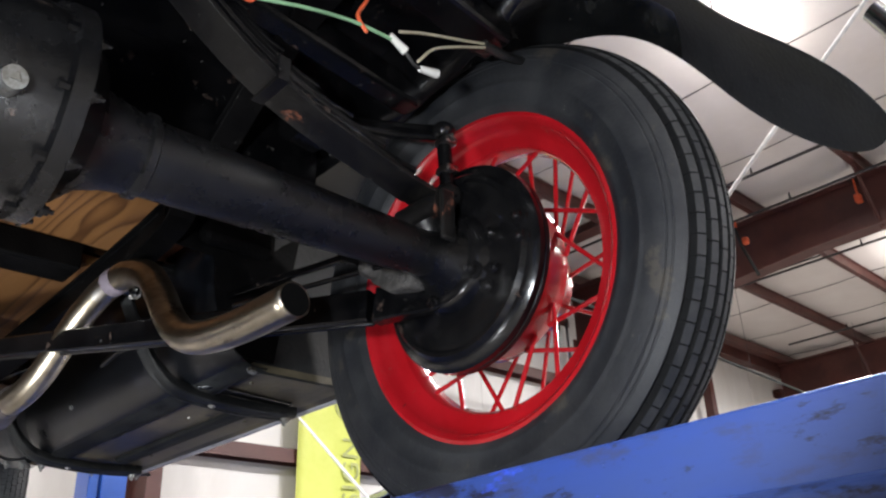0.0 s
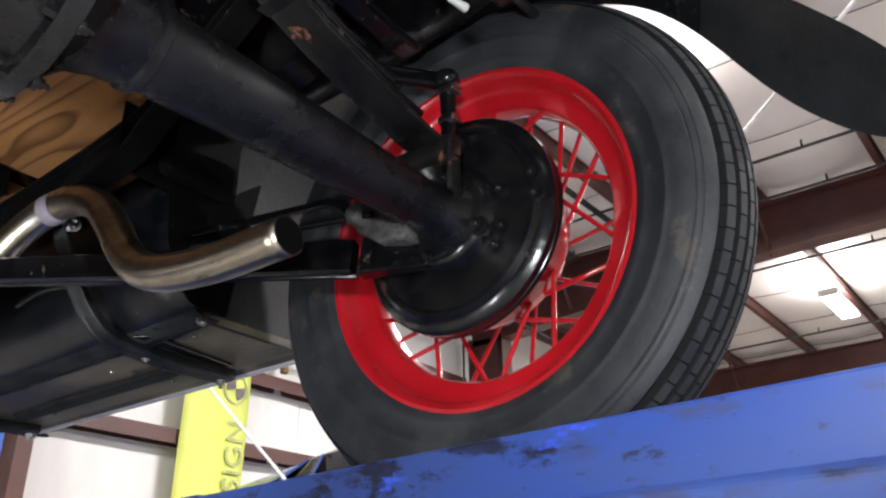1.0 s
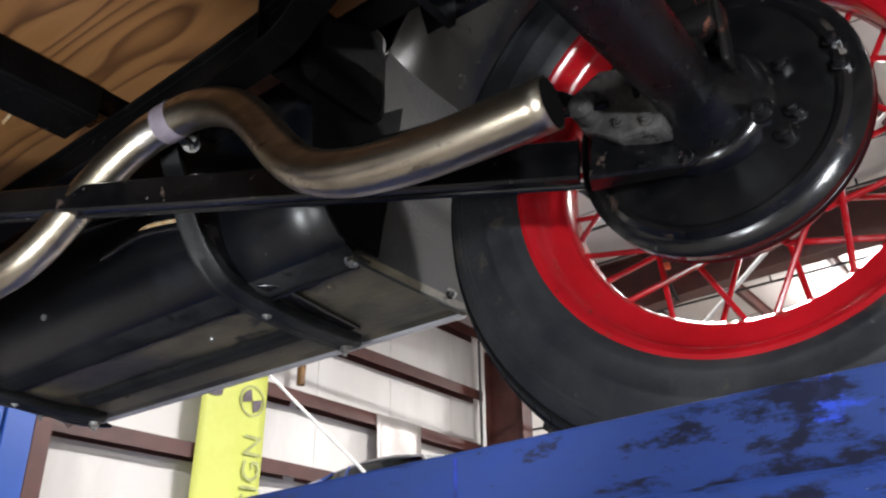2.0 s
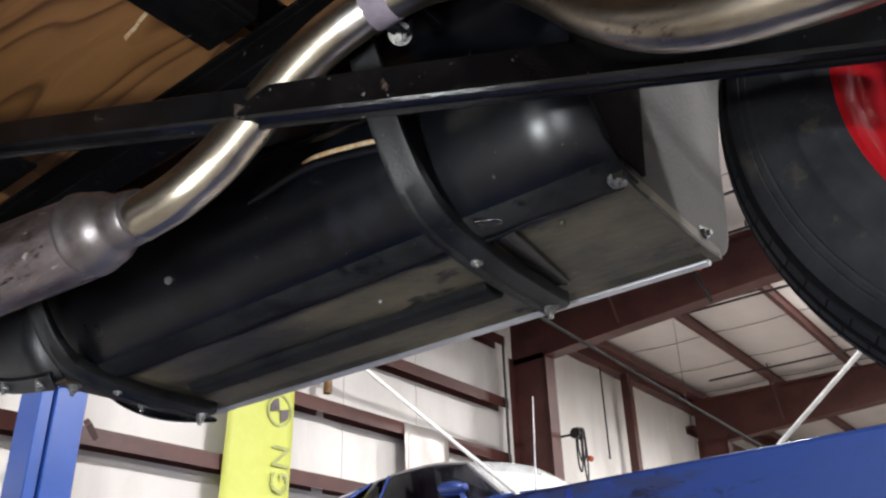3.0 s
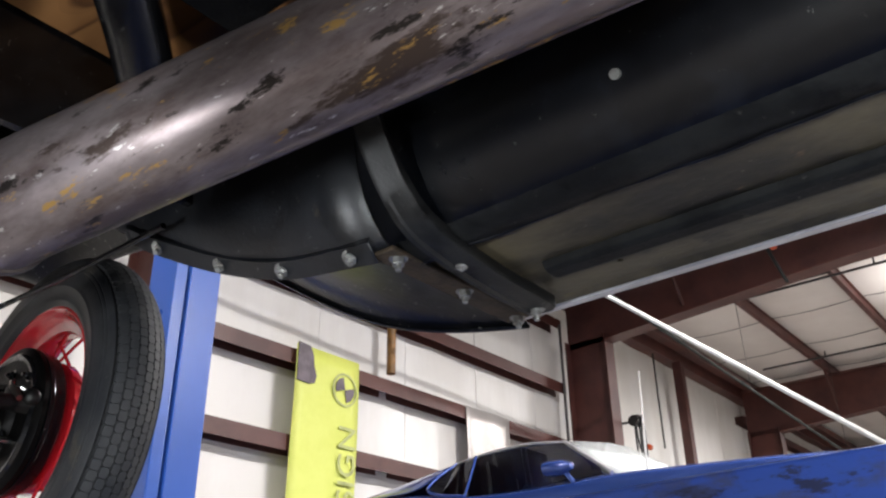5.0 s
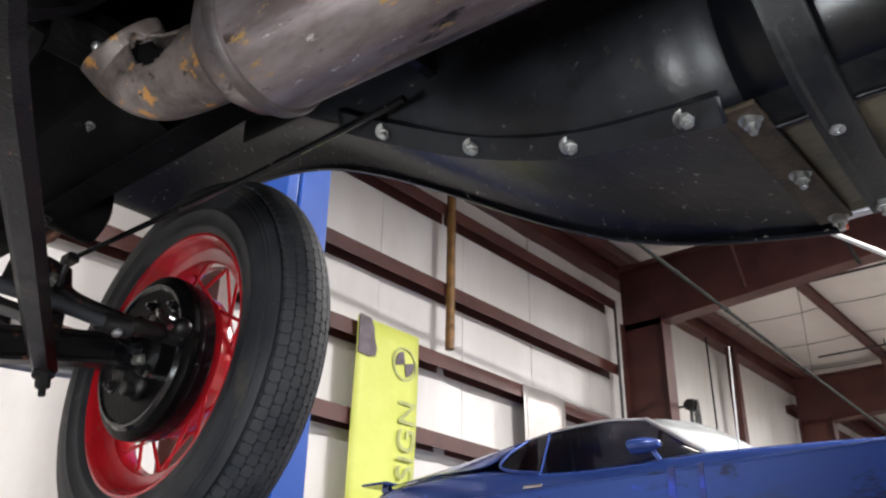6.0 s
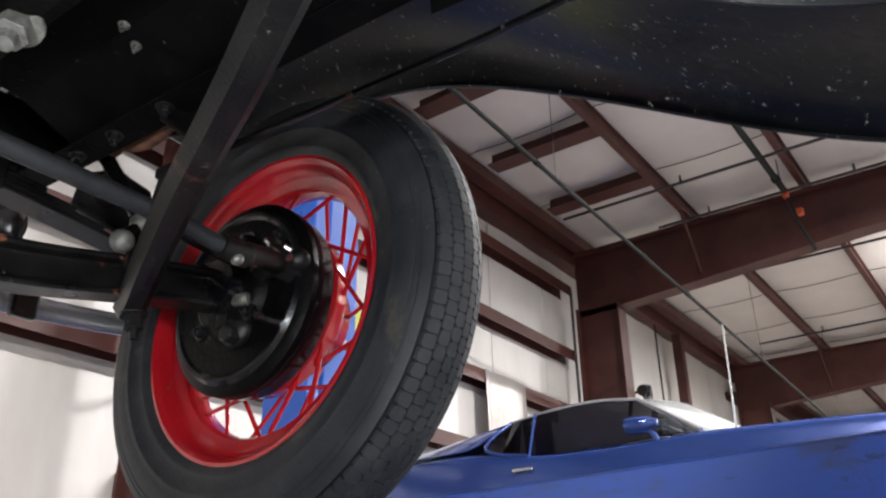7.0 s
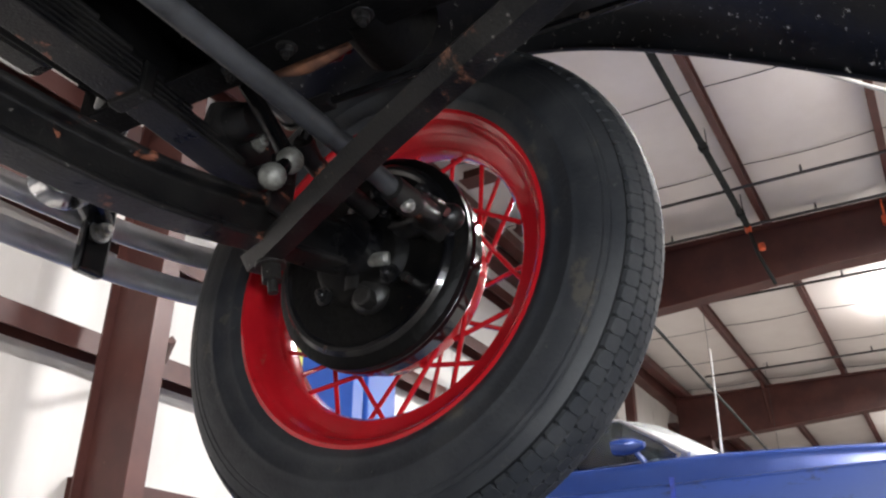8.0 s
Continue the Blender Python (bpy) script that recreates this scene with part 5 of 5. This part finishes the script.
# -- fenders --
for s in (1, -1):
    # y, lip height, crown rise, inner x, inner edge height
    run = [(1.445, 2.152, 0.006, 0.545, 2.156), (1.50, 2.162, 0.016, 0.541, 2.158), (1.60, 2.182, 0.030, 0.543, 2.178), (1.72, 2.220, 0.042, 0.534, 2.216), (1.85, 2.288, 0.052, 0.505, 2.278), (2.00, 2.385, 0.06, 0.48, 2.36),
           (2.12, 2.460, 0.07, 0.47, 2.44), (2.25, 2.535, 0.08, 0.47, 2.51), (2.40, 2.605, 0.085, 0.47, 2.575), (2.58, 2.645, 0.085, 0.48, 2.62), (2.76, 2.655, 0.08, 0.50, 2.63), (2.90, 2.645, 0.05, 0.51, 2.615), (2.995, 2.632, 0.008, 0.50, 2.618), (3.02, 2.70, 0.004, 0.50, 2.69)]
    lines = []
    for y, lip, rise, xi, zi in run:
        row = []
        for f in np.linspace(0, 1, 13):
            x = xi + (0.845 - xi) * f
            z = zi + (lip - zi) * f + rise * (1 - (2 * f - 1) ** 2) ** 0.6
            row.append((s * x, y, z))
        row += [(s * 0.851, y, lip - 0.004), (s * 0.846, y, lip - 0.010), (s * 0.838, y, lip - 0.006)]
        lines.append(row)
    f_front = part("front_fender", strip(lines), FENDER_GRIT, car, "gloss blue-black front fender with road grit below", smooth=True, thick=0.002)
    f_front.modifiers.new("soft", "SUBSURF").render_levels = 2
    f_front.modifiers["soft"].levels = 1
    # inner flange and the shield up to the frame
    shield = []
    for y, lip, rise, xi, zi in run[:7]:
        low = min(zi, 2.36)
        y = y if y > 1.45 else 1.435
        shield.append([(s * (0.468 + (x - 0.472) * (xi - 0.468) / 0.073), y, 2.405 - (2.405 - z) * (2.405 - low + 0.006) / 0.247) for x, z in apron_profile[:9]])
    panel = part("fender_shield", strip(shield), SHIELD, car, "black fender shield with a row of bright bolts", smooth=True, thick=0.002)
    ridge = glide([(s * 0.531, 1.452, 2.150), (s * 0.529, 1.488, 2.154), (s * 0.531, 1.615, 2.177), (s * 0.520, 1.737, 2.219), (s * 0.490, 1.851, 2.272), (s * 0.470, 1.93, 2.315)], 6)
    facing, band = Vector((s * -0.62, -0.22, -0.75)).normalized(), [[], [], [], []]
    for p, q in zip(ridge, ridge[1:]):
        across = (q - p).normalized().cross(facing)
        for row, (u, v) in zip(band, ((-0.017, -0.006), (-0.014, 0.003), (0.013, 0.003), (0.016, -0.006))):
            row.append(p + across * u + facing * v)
    part("shield_flange", strip(band), SHIELD, panel, "black pressed flange that carries the bolts", thick=0.002, smooth=True)
    inner = [[(s * xi, y, zi), (s * (xi - 0.03), y, zi + 0.03), (s * 0.40, y, max(zi, 2.5) + 0.04), (s * 0.36, y, 2.62)] for y, lip, rise, xi, zi in run[6:]]
    part("inner_fender", strip(inner), SHADE_BLACK, car, smooth=True, thick=0.002)
    if s > 0:
        for x, y, z in ((0.541, 1.488, 2.166), (0.543, 1.615, 2.189), (0.532, 1.737, 2.231), (0.502, 1.851, 2.284)):
            bolt(panel, (x - 0.012, y, z - 0.012), (-0.45, -0.35, -0.85), 0.0078, 0.011)
    # rear fender: hoop over the wheel, down to the board in front and to a rounded tail behind
    hoop = [(0.452, 2.140), (0.453, 2.156), (0.455, 2.19), (0.456, 2.25), (0.450, 2.36), (0.42, 2.47), (0.35, 2.57), (0.24, 2.645), (0.11, 2.685), (-0.03, 2.680), (-0.14, 2.645), (-0.235, 2.585), (-0.31, 2.490), (-0.365, 2.390), (-0.415, 2.313), (-0.470, 2.250), (-0.512, 2.212), (-0.546, 2.190), (-0.572, 2.188)]
    outer_x = [0.790, 0.830, 0.866, 0.880, 0.884, 0.880, 0.87, 0.86, 0.85, 0.84, 0.835, 0.83, 0.83, 0.83, 0.825, 0.815, 0.797, 0.770, 0.740]
    inner_yz = [p for p in hoop[:10]] + [(-0.16, 2.665), (-0.25, 2.625), (-0.31, 2.575), (-0.37, 2.515), (-0.43, 2.424), (-0.50, 2.342), (-0.546, 2.276), (-0.570, 2.226), (-0.578, 2.198)]
    inner_x = [0.565, 0.565, 0.565, 0.565, 0.57, 0.575, 0.58, 0.58, 0.58, 0.59, 0.605, 0.63, 0.66, 0.685, 0.705, 0.71, 0.713, 0.720, 0.730]
    lines = []
    for k, ((y, z), (yi, zi), xi, xo) in enumerate(zip(hoop, inner_yz, inner_x, outer_x)):
        out = Vector((y, z - 2.2)).normalized()
        deep = 0.055 * max(0.0, min(1, (len(hoop) - k - 2.5) / 6)) * (0.02, 0.03, 0.04, 0.08, 0.2, 0.5, 0.8, 1.0)[min(7, k)]
        row = []
        for f in np.linspace(0, 1, 11):
            w = deep * (1 - abs(2 * f - 1) ** 2.4)
            row.append((s * (xi + (xo - xi) * f), yi + (y - yi) * f + out.x * w, zi + (z - zi) * f + out.y * w))
        lines.append(row)
    f_rear = part("rear_fender", strip(lines), UNDERCOAT, car, "black rear fender with rough stone-guard coating inside", smooth=True, thick=0.002)
    f_rear.data.materials.append(FENDER_DUST)
    for face in f_rear.data.polygons:
        face.material_index = 1 if face.center.y > 0.43 or face.center.y < -0.30 else 0
    f_rear.modifiers.new("soft", "SUBSURF").render_levels = 2
    f_rear.modifiers["soft"].levels = 1
    # wheelhouse wall beside the body
    wh = []
    for y, lo in ((0.36, 2.487), (0.30, 2.487), (0.1, 2.49), (-0.05, 2.505), (-0.16, 2.535), (-0.26, 2.60), (-0.36, 2.66)):
        wh.append([(s * 0.60, y, lo), (s * 0.585, y, lo + 0.03), (s * 0.56, y, lo + 0.12), (s * 0.54, y, 2.85)])
    part("wheelhouse", strip(wh), BLACK, car, smooth=True, thick=0.003)
# rear sill of the body: two pressed beams running out to the wheelhouse
part("body_bolster", prism([(0.20, 2.535), (0.56, 2.485), (0.60, 2.485), (0.60, 2.515), (0.56, 2.535), (0.20, 2.585)], "y", 0.03, 0.075), BLACK, car, "black pressed body bolster", bevel=0.008)
part("body_bolster", prism([(0.20, 2.56), (0.58, 2.50), (0.61, 2.50), (0.61, 2.54), (0.20, 2.62)], "y", -0.16, -0.10), BLACK, car, bevel=0.008)
part("body_floor", boxes((-0.56, 0.56, -0.60, 0.30, 2.60, 2.615), (-0.54, 0.54, 0.30, 1.75, 2.478, 2.49)), BLACK, car, "black underside of the body")
part("rear_panel", boxes((-0.55, 0.55, -0.62, -0.60, 2.47, 2.9)), BLACK, car)

part("heelboard", boxes((-0.56, 0.575, 0.292, 0.306, 2.45, 2.62)), BLACK, car, "black heelboard of the body")
for s in (1, -1):
    part("closing_panel", prism([(s * 0.37, 2.34), (s * 0.470, 2.335), (s * 0.477, 2.262), (s * 0.494, 2.207), (s * 0.509, 2.185), (s * 0.528, 2.167), (s * 0.545, 2.161), (s * 0.60, 2.160), (s * 0.66, 2.50), (s * 0.37, 2.50)], "y", 0.4455, 0.4495), SHADE_BLACK, car, "rough-coated closing panel before the wheel")

    part("body_corner", boxes((min(s * 0.43, s * 0.578), max(s * 0.43, s * 0.578), 0.412, 0.4440, 2.345, 2.50)), SHADE_BLACK, car, bevel=0.02)

# -- body shell above, plain --
shell = [(-0.60, 0.56, 2.62, 3.05), (-0.50, 0.62, 2.60, 3.35), (0.0, 0.66, 2.60, 3.55), (0.9, 0.68, 2.50, 3.56), (1.55, 0.66, 2.48, 3.50), (1.62, 0.64, 2.48, 3.05), (1.80, 0.56, 2.48, 3.02), (2.3, 0.44, 2.48, 2.99), (2.85, 0.34, 2.48, 2.96)]
lines = []
for y, w, lo, hi in shell:
    half = [(w * 0.96, lo), (w, lo + 0.1), (w, lo + (hi - lo) * 0.6), (w * 0.93, hi - 0.06), (w * 0.6, hi - 0.01), (0, hi)]
    lines.append([(-a, y, z) for a, z in half] + [(a, y, z) for a, z in reversed(half[:-1])])
part("body_shell", strip(lines), GLOSS, car, "gloss black body shell", smooth=True, thick=0.006)
part("firewall", boxes((-0.55, 0.55, 1.752, 1.765, 2.30, 3.0)), BLACK, car)
part("grille_shell", boxes((-0.42, 0.42, 2.935, 2.975, 2.545, 2.98)), BLACK, car, "black shell round the radiator", bevel=0.015)
part("radiator", boxes((-0.30, 0.30, 2.86, 2.93, 2.36, 2.98)), BLACK, car, bevel=0.02)

# -- wires by the rear wheelhouse --
loom = part("wire_loom", tube(glide([(0.10, -0.15, 2.325), (0.17, -0.15, 2.342), (0.25, -0.15, 2.37), (0.32, -0.15, 2.388), (0.38, -0.15, 2.393)]), 0.0022, n=8), GREEN, car, "loose green, cream and orange wires with connectors", smooth=True)
part("wire", tube(glide([(0.405, -0.15, 2.383), (0.418, -0.15, 2.372), (0.430, -0.15, 2.371)]), 0.0022, n=8), BLACK_PLASTIC, loom)
part("wire", tube(glide([(0.395, -0.15, 2.412), (0.44, -0.15, 2.433), (0.50, -0.15, 2.455), (0.56, -0.15, 2.478)]), 0.002, n=8), CREAM, loom)
part("wire", tube(glide([(0.425, -0.15, 2.380), (0.455, -0.15, 2.415), (0.50, -0.15, 2.442), (0.56, -0.15, 2.472)]), 0.002, n=8), CREAM, loom)
part("wire", tube(glide([(0.31, -0.15, 2.445), (0.342, -0.15, 2.438), (0.328, -0.15, 2.402), (0.342, -0.15, 2.382)]), 0.0026, n=8), ORANGE, loom, "orange tie")
part("wire", ball((0.178, -0.152, 2.342), 0.006, squash=(1.4, 1, 0.8)), ORANGE, loom, "orange tie")
part("sleeve", tube(glide([(0.555, -0.15, 2.475), (0.60, -0.145, 2.482), (0.66, -0.13, 2.51)]), 0.007, n=10), BLACK_PLASTIC, loom, "black cable sleeve", smooth=True)
for p, q in (((0.378, -0.15, 2.398), (0.404, -0.15, 2.385)), ((0.428, -0.15, 2.370), (0.458, -0.15, 2.376))):
    part("connector", rod(p, q, 0.0042, 0.0060, n=10), WHITE_PLASTIC, loom, "white plastic connector")

# -- chrome lamp mount behind the fender --
mount = part("bumper_arm", lathe([(-0.055, 0.0), (-0.055, 0.017), (-0.012, 0.018), (-0.010, 0.009), (0.014, 0.009), (0.016, 0.019), (0.055, 0.019), (0.06, 0.012), (0.06, 0.0)], 24,
                                 pose(0.775, -0.612, 2.315) @ pose(0, 0, 0, 0, 62, -60)), CHROME, car, "chromed spool-shaped bumper arm", smooth=True)

# -- front axle --
beam_line = glide([(-0.62, 2.655, 2.19), (-0.48, 2.655, 2.163), (-0.3, 2.655, 2.125), (-0.12, 2.655, 2.112), (0.12, 2.655, 2.112), (0.3, 2.655, 2.125), (0.48, 2.655, 2.163), (0.60, 2.65, 2.185), (0.645, 2.64, 2.19)], 5)
section = [(-0.024, -0.030), (0.024, -0.030), (0.024, -0.021), (0.008, -0.018), (0.008, 0.018), (0.024, 0.021), (0.024, 0.030), (-0.024, 0.030), (-0.024, 0.021), (-0.008, 0.018), (-0.008, -0.018), (-0.024, -0.021)]
bm = strip([[p + Vector((0, dy, dz)) for p in beam_line] for dy, dz in section + section[:1]])
bmesh.ops.remove_doubles(bm, verts=bm.verts, dist=0.0001)
front_axle = part("front_axle", bm, WORN, car, "black forged I-beam front axle, chipped to rust", bevel=0.003)
part("steering_knuckle", rod((0.645, 2.635, 2.13), (0.645, 2.635, 2.255), 0.024, n=18), WORN, front_axle, smooth=True)
part("spindle", lathe([(0.60, 0.0), (0.60, 0.04), (0.64, 0.045), (0.65, 0.0)], 20, pose(0, 2.63, 2.19)), GLOSS, front_axle, smooth=True)
part("kingpin_lock", tube([(0.622, 2.574, 2.160), (0.621, 2.577, 2.160), (0.622, 2.603, 2.164), (0.623, 2.606, 2.164)], [0.007, 0.0095, 0.0095, 0.007], n=16), DULL_ZINC, front_axle, "bright kingpin lock bolt", smooth=True)
part("brake_lever", tube(glide([(0.612, 2.53, 2.238), (0.606, 2.51, 2.222), (0.610, 2.480, 2.196)]), [0.0065] * 17, n=10), STEEL, front_axle, "bare steel brake lever", smooth=True)
part("lever_nut", rod((0.645, 2.512, 2.196), (0.604, 2.512, 2.196), 0.021, n=6), WORN, front_axle, bevel=0.003)
part("lever_nut", rod((0.645, 2.545, 2.222), (0.610, 2.545, 2.222), 0.015, n=6), WORN, front_axle, bevel=0.003)
part("lever_nut", rod((0.645, 2.61, 2.112), (0.612, 2.61, 2.112), 0.015, n=6), WORN, front_axle, bevel=0.003)
part("anchor_boss", ball((0.640, 2.615, 2.125), 0.03, squash=(0.6, 1, 1)), WORN, front_axle, smooth=True)
part("stud", rod((0.645, 2.545, 2.125), (0.614, 2.545, 2.125), 0.006, n=8), STEEL, front_axle)
part("steering_arm", tube(glide([(0.645, 2.625, 2.215), (0.635, 2.56, 2.205), (0.60, 2.50, 2.19), (0.53, 2.482, 2.175)]), [0.016] * 25, n=10), WORN, front_axle, smooth=True)
part("arm_nut", ball((0.637, 2.49, 2.205), 0.018), WORN, front_axle, smooth=True)
part("cotter", rod((0.617, 2.500, 2.222), (0.647, 2.485, 2.206), 0.005, n=8), STEEL, front_axle)
tie = part("tie_rod", tube([(0.50, 2.4845, 2.172), (0.412, 2.488, 2.182), (-0.5, 2.50, 2.19)], [0.0115, 0.0125, 0.0125], n=16), ROD_GREY, car, "grey steel tie rod", smooth=True)
part("rod_end", lathe([(0.49, 0.0), (0.49, 0.016), (0.535, 0.017), (0.545, 0.008), (0.55, 0.0)], 16, pose(0, 2.483, 2.171)), WORN, tie, smooth=True)
part("grease_nipple", ball((0.514, 2.476, 2.158), 0.009), ZINC, tie, smooth=True)
wish_line = glide([(0.503, 2.69, 2.134), (0.482, 2.65, 2.131), (0.335, 2.37, 2.126), (0.20, 2.10, 2.108), (0.06, 1.83, 2.098), (0.0, 1.70, 2.095)], 5)
wish = part("wishbone", tube(wish_line, [0.0225] * 8 + [0.0225 - 0.0003 * k for k in range(18)], n=6, flat=0.86), SCRAPED, car, "black radius rod of the front axle, scraped to primer", bevel=0.003)
part("wishbone", tube([(-p.x, p.y, p.z) for p in wish_line], 0.022, n=12, flat=0.72), WORN, car, smooth=True)
bolt(wish, (0.487, 2.652, 2.112), (0.05, -0.2, -1), 0.013, 0.022, WORN)
part("wishbone_ball", ball((0, 1.68, 2.10), 0.035), WORN, wish, smooth=True)
fs = part("front_spring", boxes((-0.06, 0.06, 2.64, 2.69, 2.22, 2.315)), WORN, car, "front leaf spring with rusty ends", bevel=0.004)
for k in range(10):
    half = 0.462 - 0.044 * k
    xs = np.linspace(-half, half, 21)
    mid = [2.229 - 0.11 * x * x + 0.0072 * k for x in xs]
    part("leaf", strip([[(x, 2.643, z) for x, z in zip(xs, mid)], [(x, 2.688, z) for x, z in zip(xs, mid)]]), WORN, fs, thick=0.0064, bevel=0.0015)
part("spring_clip", boxes((0.256, 0.276, 2.6395, 2.6915, 2.2135, 2.258)), SCRAPED, fs, "rusty spring clip", bevel=0.004)
part("shackle", rod((0.468, 2.625, 2.226), (0.468, 2.71, 2.226), 0.017, n=16), WORN, fs, smooth=True)
part("shackle_bracket", prism([(0.395, 2.262), (0.470, 2.246), (0.525, 2.290), (0.515, 2.335), (0.450, 2.347), (0.405, 2.318)], "y", 2.694, 2.712), WORN, fs, "worn black shackle bracket", bevel=0.006)
part("lug", rod((0.440, 2.66, 2.300), (0.440, 2.694, 2.300), 0.022, 0.026, n=20), WORN, fs, smooth=True)
bolt(fs, (0.482, 2.694, 2.300), (0, -1, 0), 0.010, 0.012, DULL_ZINC)
part("shackle_plate", boxes((0.448, 0.492, 2.628, 2.636, 2.165, 2.245)), WORN, fs, bevel=0.005)
link = part("shock_link", tube([(0.421, 2.601, 2.186), (0.444, 2.598, 2.219), (0.42, 2.625, 2.28), (0.40, 2.645, 2.325)], 0.011, n=10), BLACK, car, smooth=True)
part("ball_joint", ball((0.421, 2.601, 2.186), 0.0165), DULL_ZINC, link, "dull plated ball stud", smooth=True)
part("ball_joint", ball((0.444, 2.598, 2.219), 0.0165), DULL_ZINC, link, "dull plated ball stud", smooth=True)
part("arm", tube(glide([(0.40, 2.655, 2.330), (0.40, 2.62, 2.335), (0.40, 2.55, 2.312), (0.385, 2.46, 2.31)]), [0.016] * 8 + [0.012] * 17, n=10), RUST, link, "rust-brown damper arm", smooth=True)
part("damper_body", lathe([(-0.04, 0.0), (-0.04, 0.045), (0.03, 0.05), (0.04, 0.03), (0.05, 0.0)], 24, pose(0.39, 2.43, 2.32)), OIL_PAN, link, smooth=True)
part("boot", lathe([(-0.05, 0.0), (-0.05, 0.012)] + [(-0.048 + 0.008 * k, 0.022 - 0.004 * (k % 2)) for k in range(12)] + [(0.05, 0.012), (0.05, 0.0)], 24, pose(0.415, 2.50, 2.352, 0, 12, 80)), GLOSS, link, "ribbed black rubber boot", smooth=True)
for y in (2.42, 2.52, 2.60):
    bolt(wish, (0.338, y, 2.2795), (0, 0, -1), 0.008, 0.009, WORN)
# brake rod of the front wheel, running back
brake = part("brake_rod", tube([(0.45, 2.567, 2.291), (0.45, 2.06, 2.268), (0.45, 1.78, 2.266)], 0.0045, n=8), BLACK, car)
part("clevis", boxes((0.440, 0.460, 2.545, 2.580, 2.283, 2.299)), WORN, brake, bevel=0.003)
part("lever", tube([(0.45, 2.572, 2.291), (0.452, 2.588, 2.249)], 0.006, n=8), WORN, brake)
part("lever_arm", tube(glide([(0.452, 2.588, 2.249), (0.50, 2.60, 2.238), (0.60, 2.59, 2.222)]), [0.013] * 17, n=10), WORN, brake, smooth=True)

# -- engine and gearbox underside --
pan = part("engine_pan", prism([(1.98, 2.26), (2.05, 2.20), (2.5, 2.20), (2.58, 2.30), (2.58, 2.60), (1.98, 2.60)], "x", -0.14, 0.14), OIL_PAN, car, "oily black engine sump", bevel=0.02)
part("pan_flange", boxes((-0.165, 0.165, 1.97, 2.60, 2.335, 2.35)), OIL_PAN, pan, bevel=0.002)
bell = part("clutch_housing", lathe([(-0.10, 0.0), (-0.10, 0.11), (-0.02, 0.15), (0.0, 0.175), (0.02, 0.178), (0.03, 0.172), (0.07, 0.16), (0.09, 0.0)], 40, pose(0, 1.90, 2.37, 0, 0, 90)), OIL_PAN, car, "cast clutch housing with bolts", smooth=True)
for a in (-20, -50, -80, -110, -140, -170):
    bolt(bell, (0.165 * math.cos(radians(a)), 1.865, 2.37 + 0.165 * math.sin(radians(a))), (0, -1, 0), 0.010, 0.012)
part("gearbox", boxes((-0.09, 0.09, 1.62, 1.83, 2.25, 2.45)), OIL_PAN, bell, bevel=0.02)
part("engine_mount", boxes((0.14, 0.35, 2.00, 2.08, 2.31, 2.34), (0.14, 0.165, 2.0, 2.08, 2.31, 2.45)), OIL_PAN, car, bevel=0.006)
for x, y in ((0.20, 2.02), (0.25, 2.06), (0.30, 2.03)):
    part("rivet", ball((x, y, 2.307), 0.008), ZINC, pan)
part("engine_apron", strip([[(0.345, y, 2.30), (0.26, y, 2.335), (0.17, y, 2.345)] for y in np.linspace(2.1, 2.62, 4)]), SHADE_BLACK, car, "black engine side apron", thick=0.003)
for x, y, z in ((0.255, 2.395, 2.335), (0.280, 2.405, 2.326), (0.285, 2.20, 2.324)):
    bolt(pan, (x, y, z), (-0.2, 0, -1), 0.0048, 0.007)
bolt(pan, (0.112, 2.315, 2.199), (-0.25, -0.2, -0.95), 0.017, 0.020, DULL_ZINC, name="drain_plug")

# -- front bumper: two sprung chrome bars in a clamp --
bumper = part("front_bumper", boxes((0.525, 0.575, 3.085, 3.108, 2.228, 2.372)), GLOSS, car, "two-bar chromed front bumper", bevel=0.006)
for z in (2.262, 2.333):
    for s in (1, -1):
        pts = glide([(0, 3.150, z), (s * 0.3, 3.145, z), (s * 0.55, 3.122, z), (s * 0.70, 3.085, z), (s * 0.82, 3.03, z)], 6)
        bm = bmesh.new()
        strip([[p + Vector((0, 0, -0.021)) for p in pts], [p + Vector((0, -0.003, 0.0)) for p in pts], [p + Vector((0, 0, 0.021)) for p in pts]], bm)
        part("bumper_bar", bm, SATIN, bumper, "flat chromed spring-steel bar", smooth=True, thick=0.006)
bolt(bumper, (0.549, 3.083, 2.300), (0, -1, 0), 0.013, 0.014)
arm = part("bumper_arm", tube(glide([(0.545, 3.09, 2.318), (0.46, 3.02, 2.335), (0.40, 2.90, 2.34), (0.345, 2.80, 2.34)]), 0.026, n=14, flat=0.45), GLOSS, bumper, smooth=True)
part("horn", lathe([(-0.05, 0.0), (-0.05, 0.05), (-0.045, 0.06), (-0.02, 0.045), (0.03, 0.05), (0.05, 0.03), (0.06, 0.0)], 28, pose(0.43, 3.02, 2.33, 0, 0, 60)), CHROME, car, "chromed horn", smooth=True)
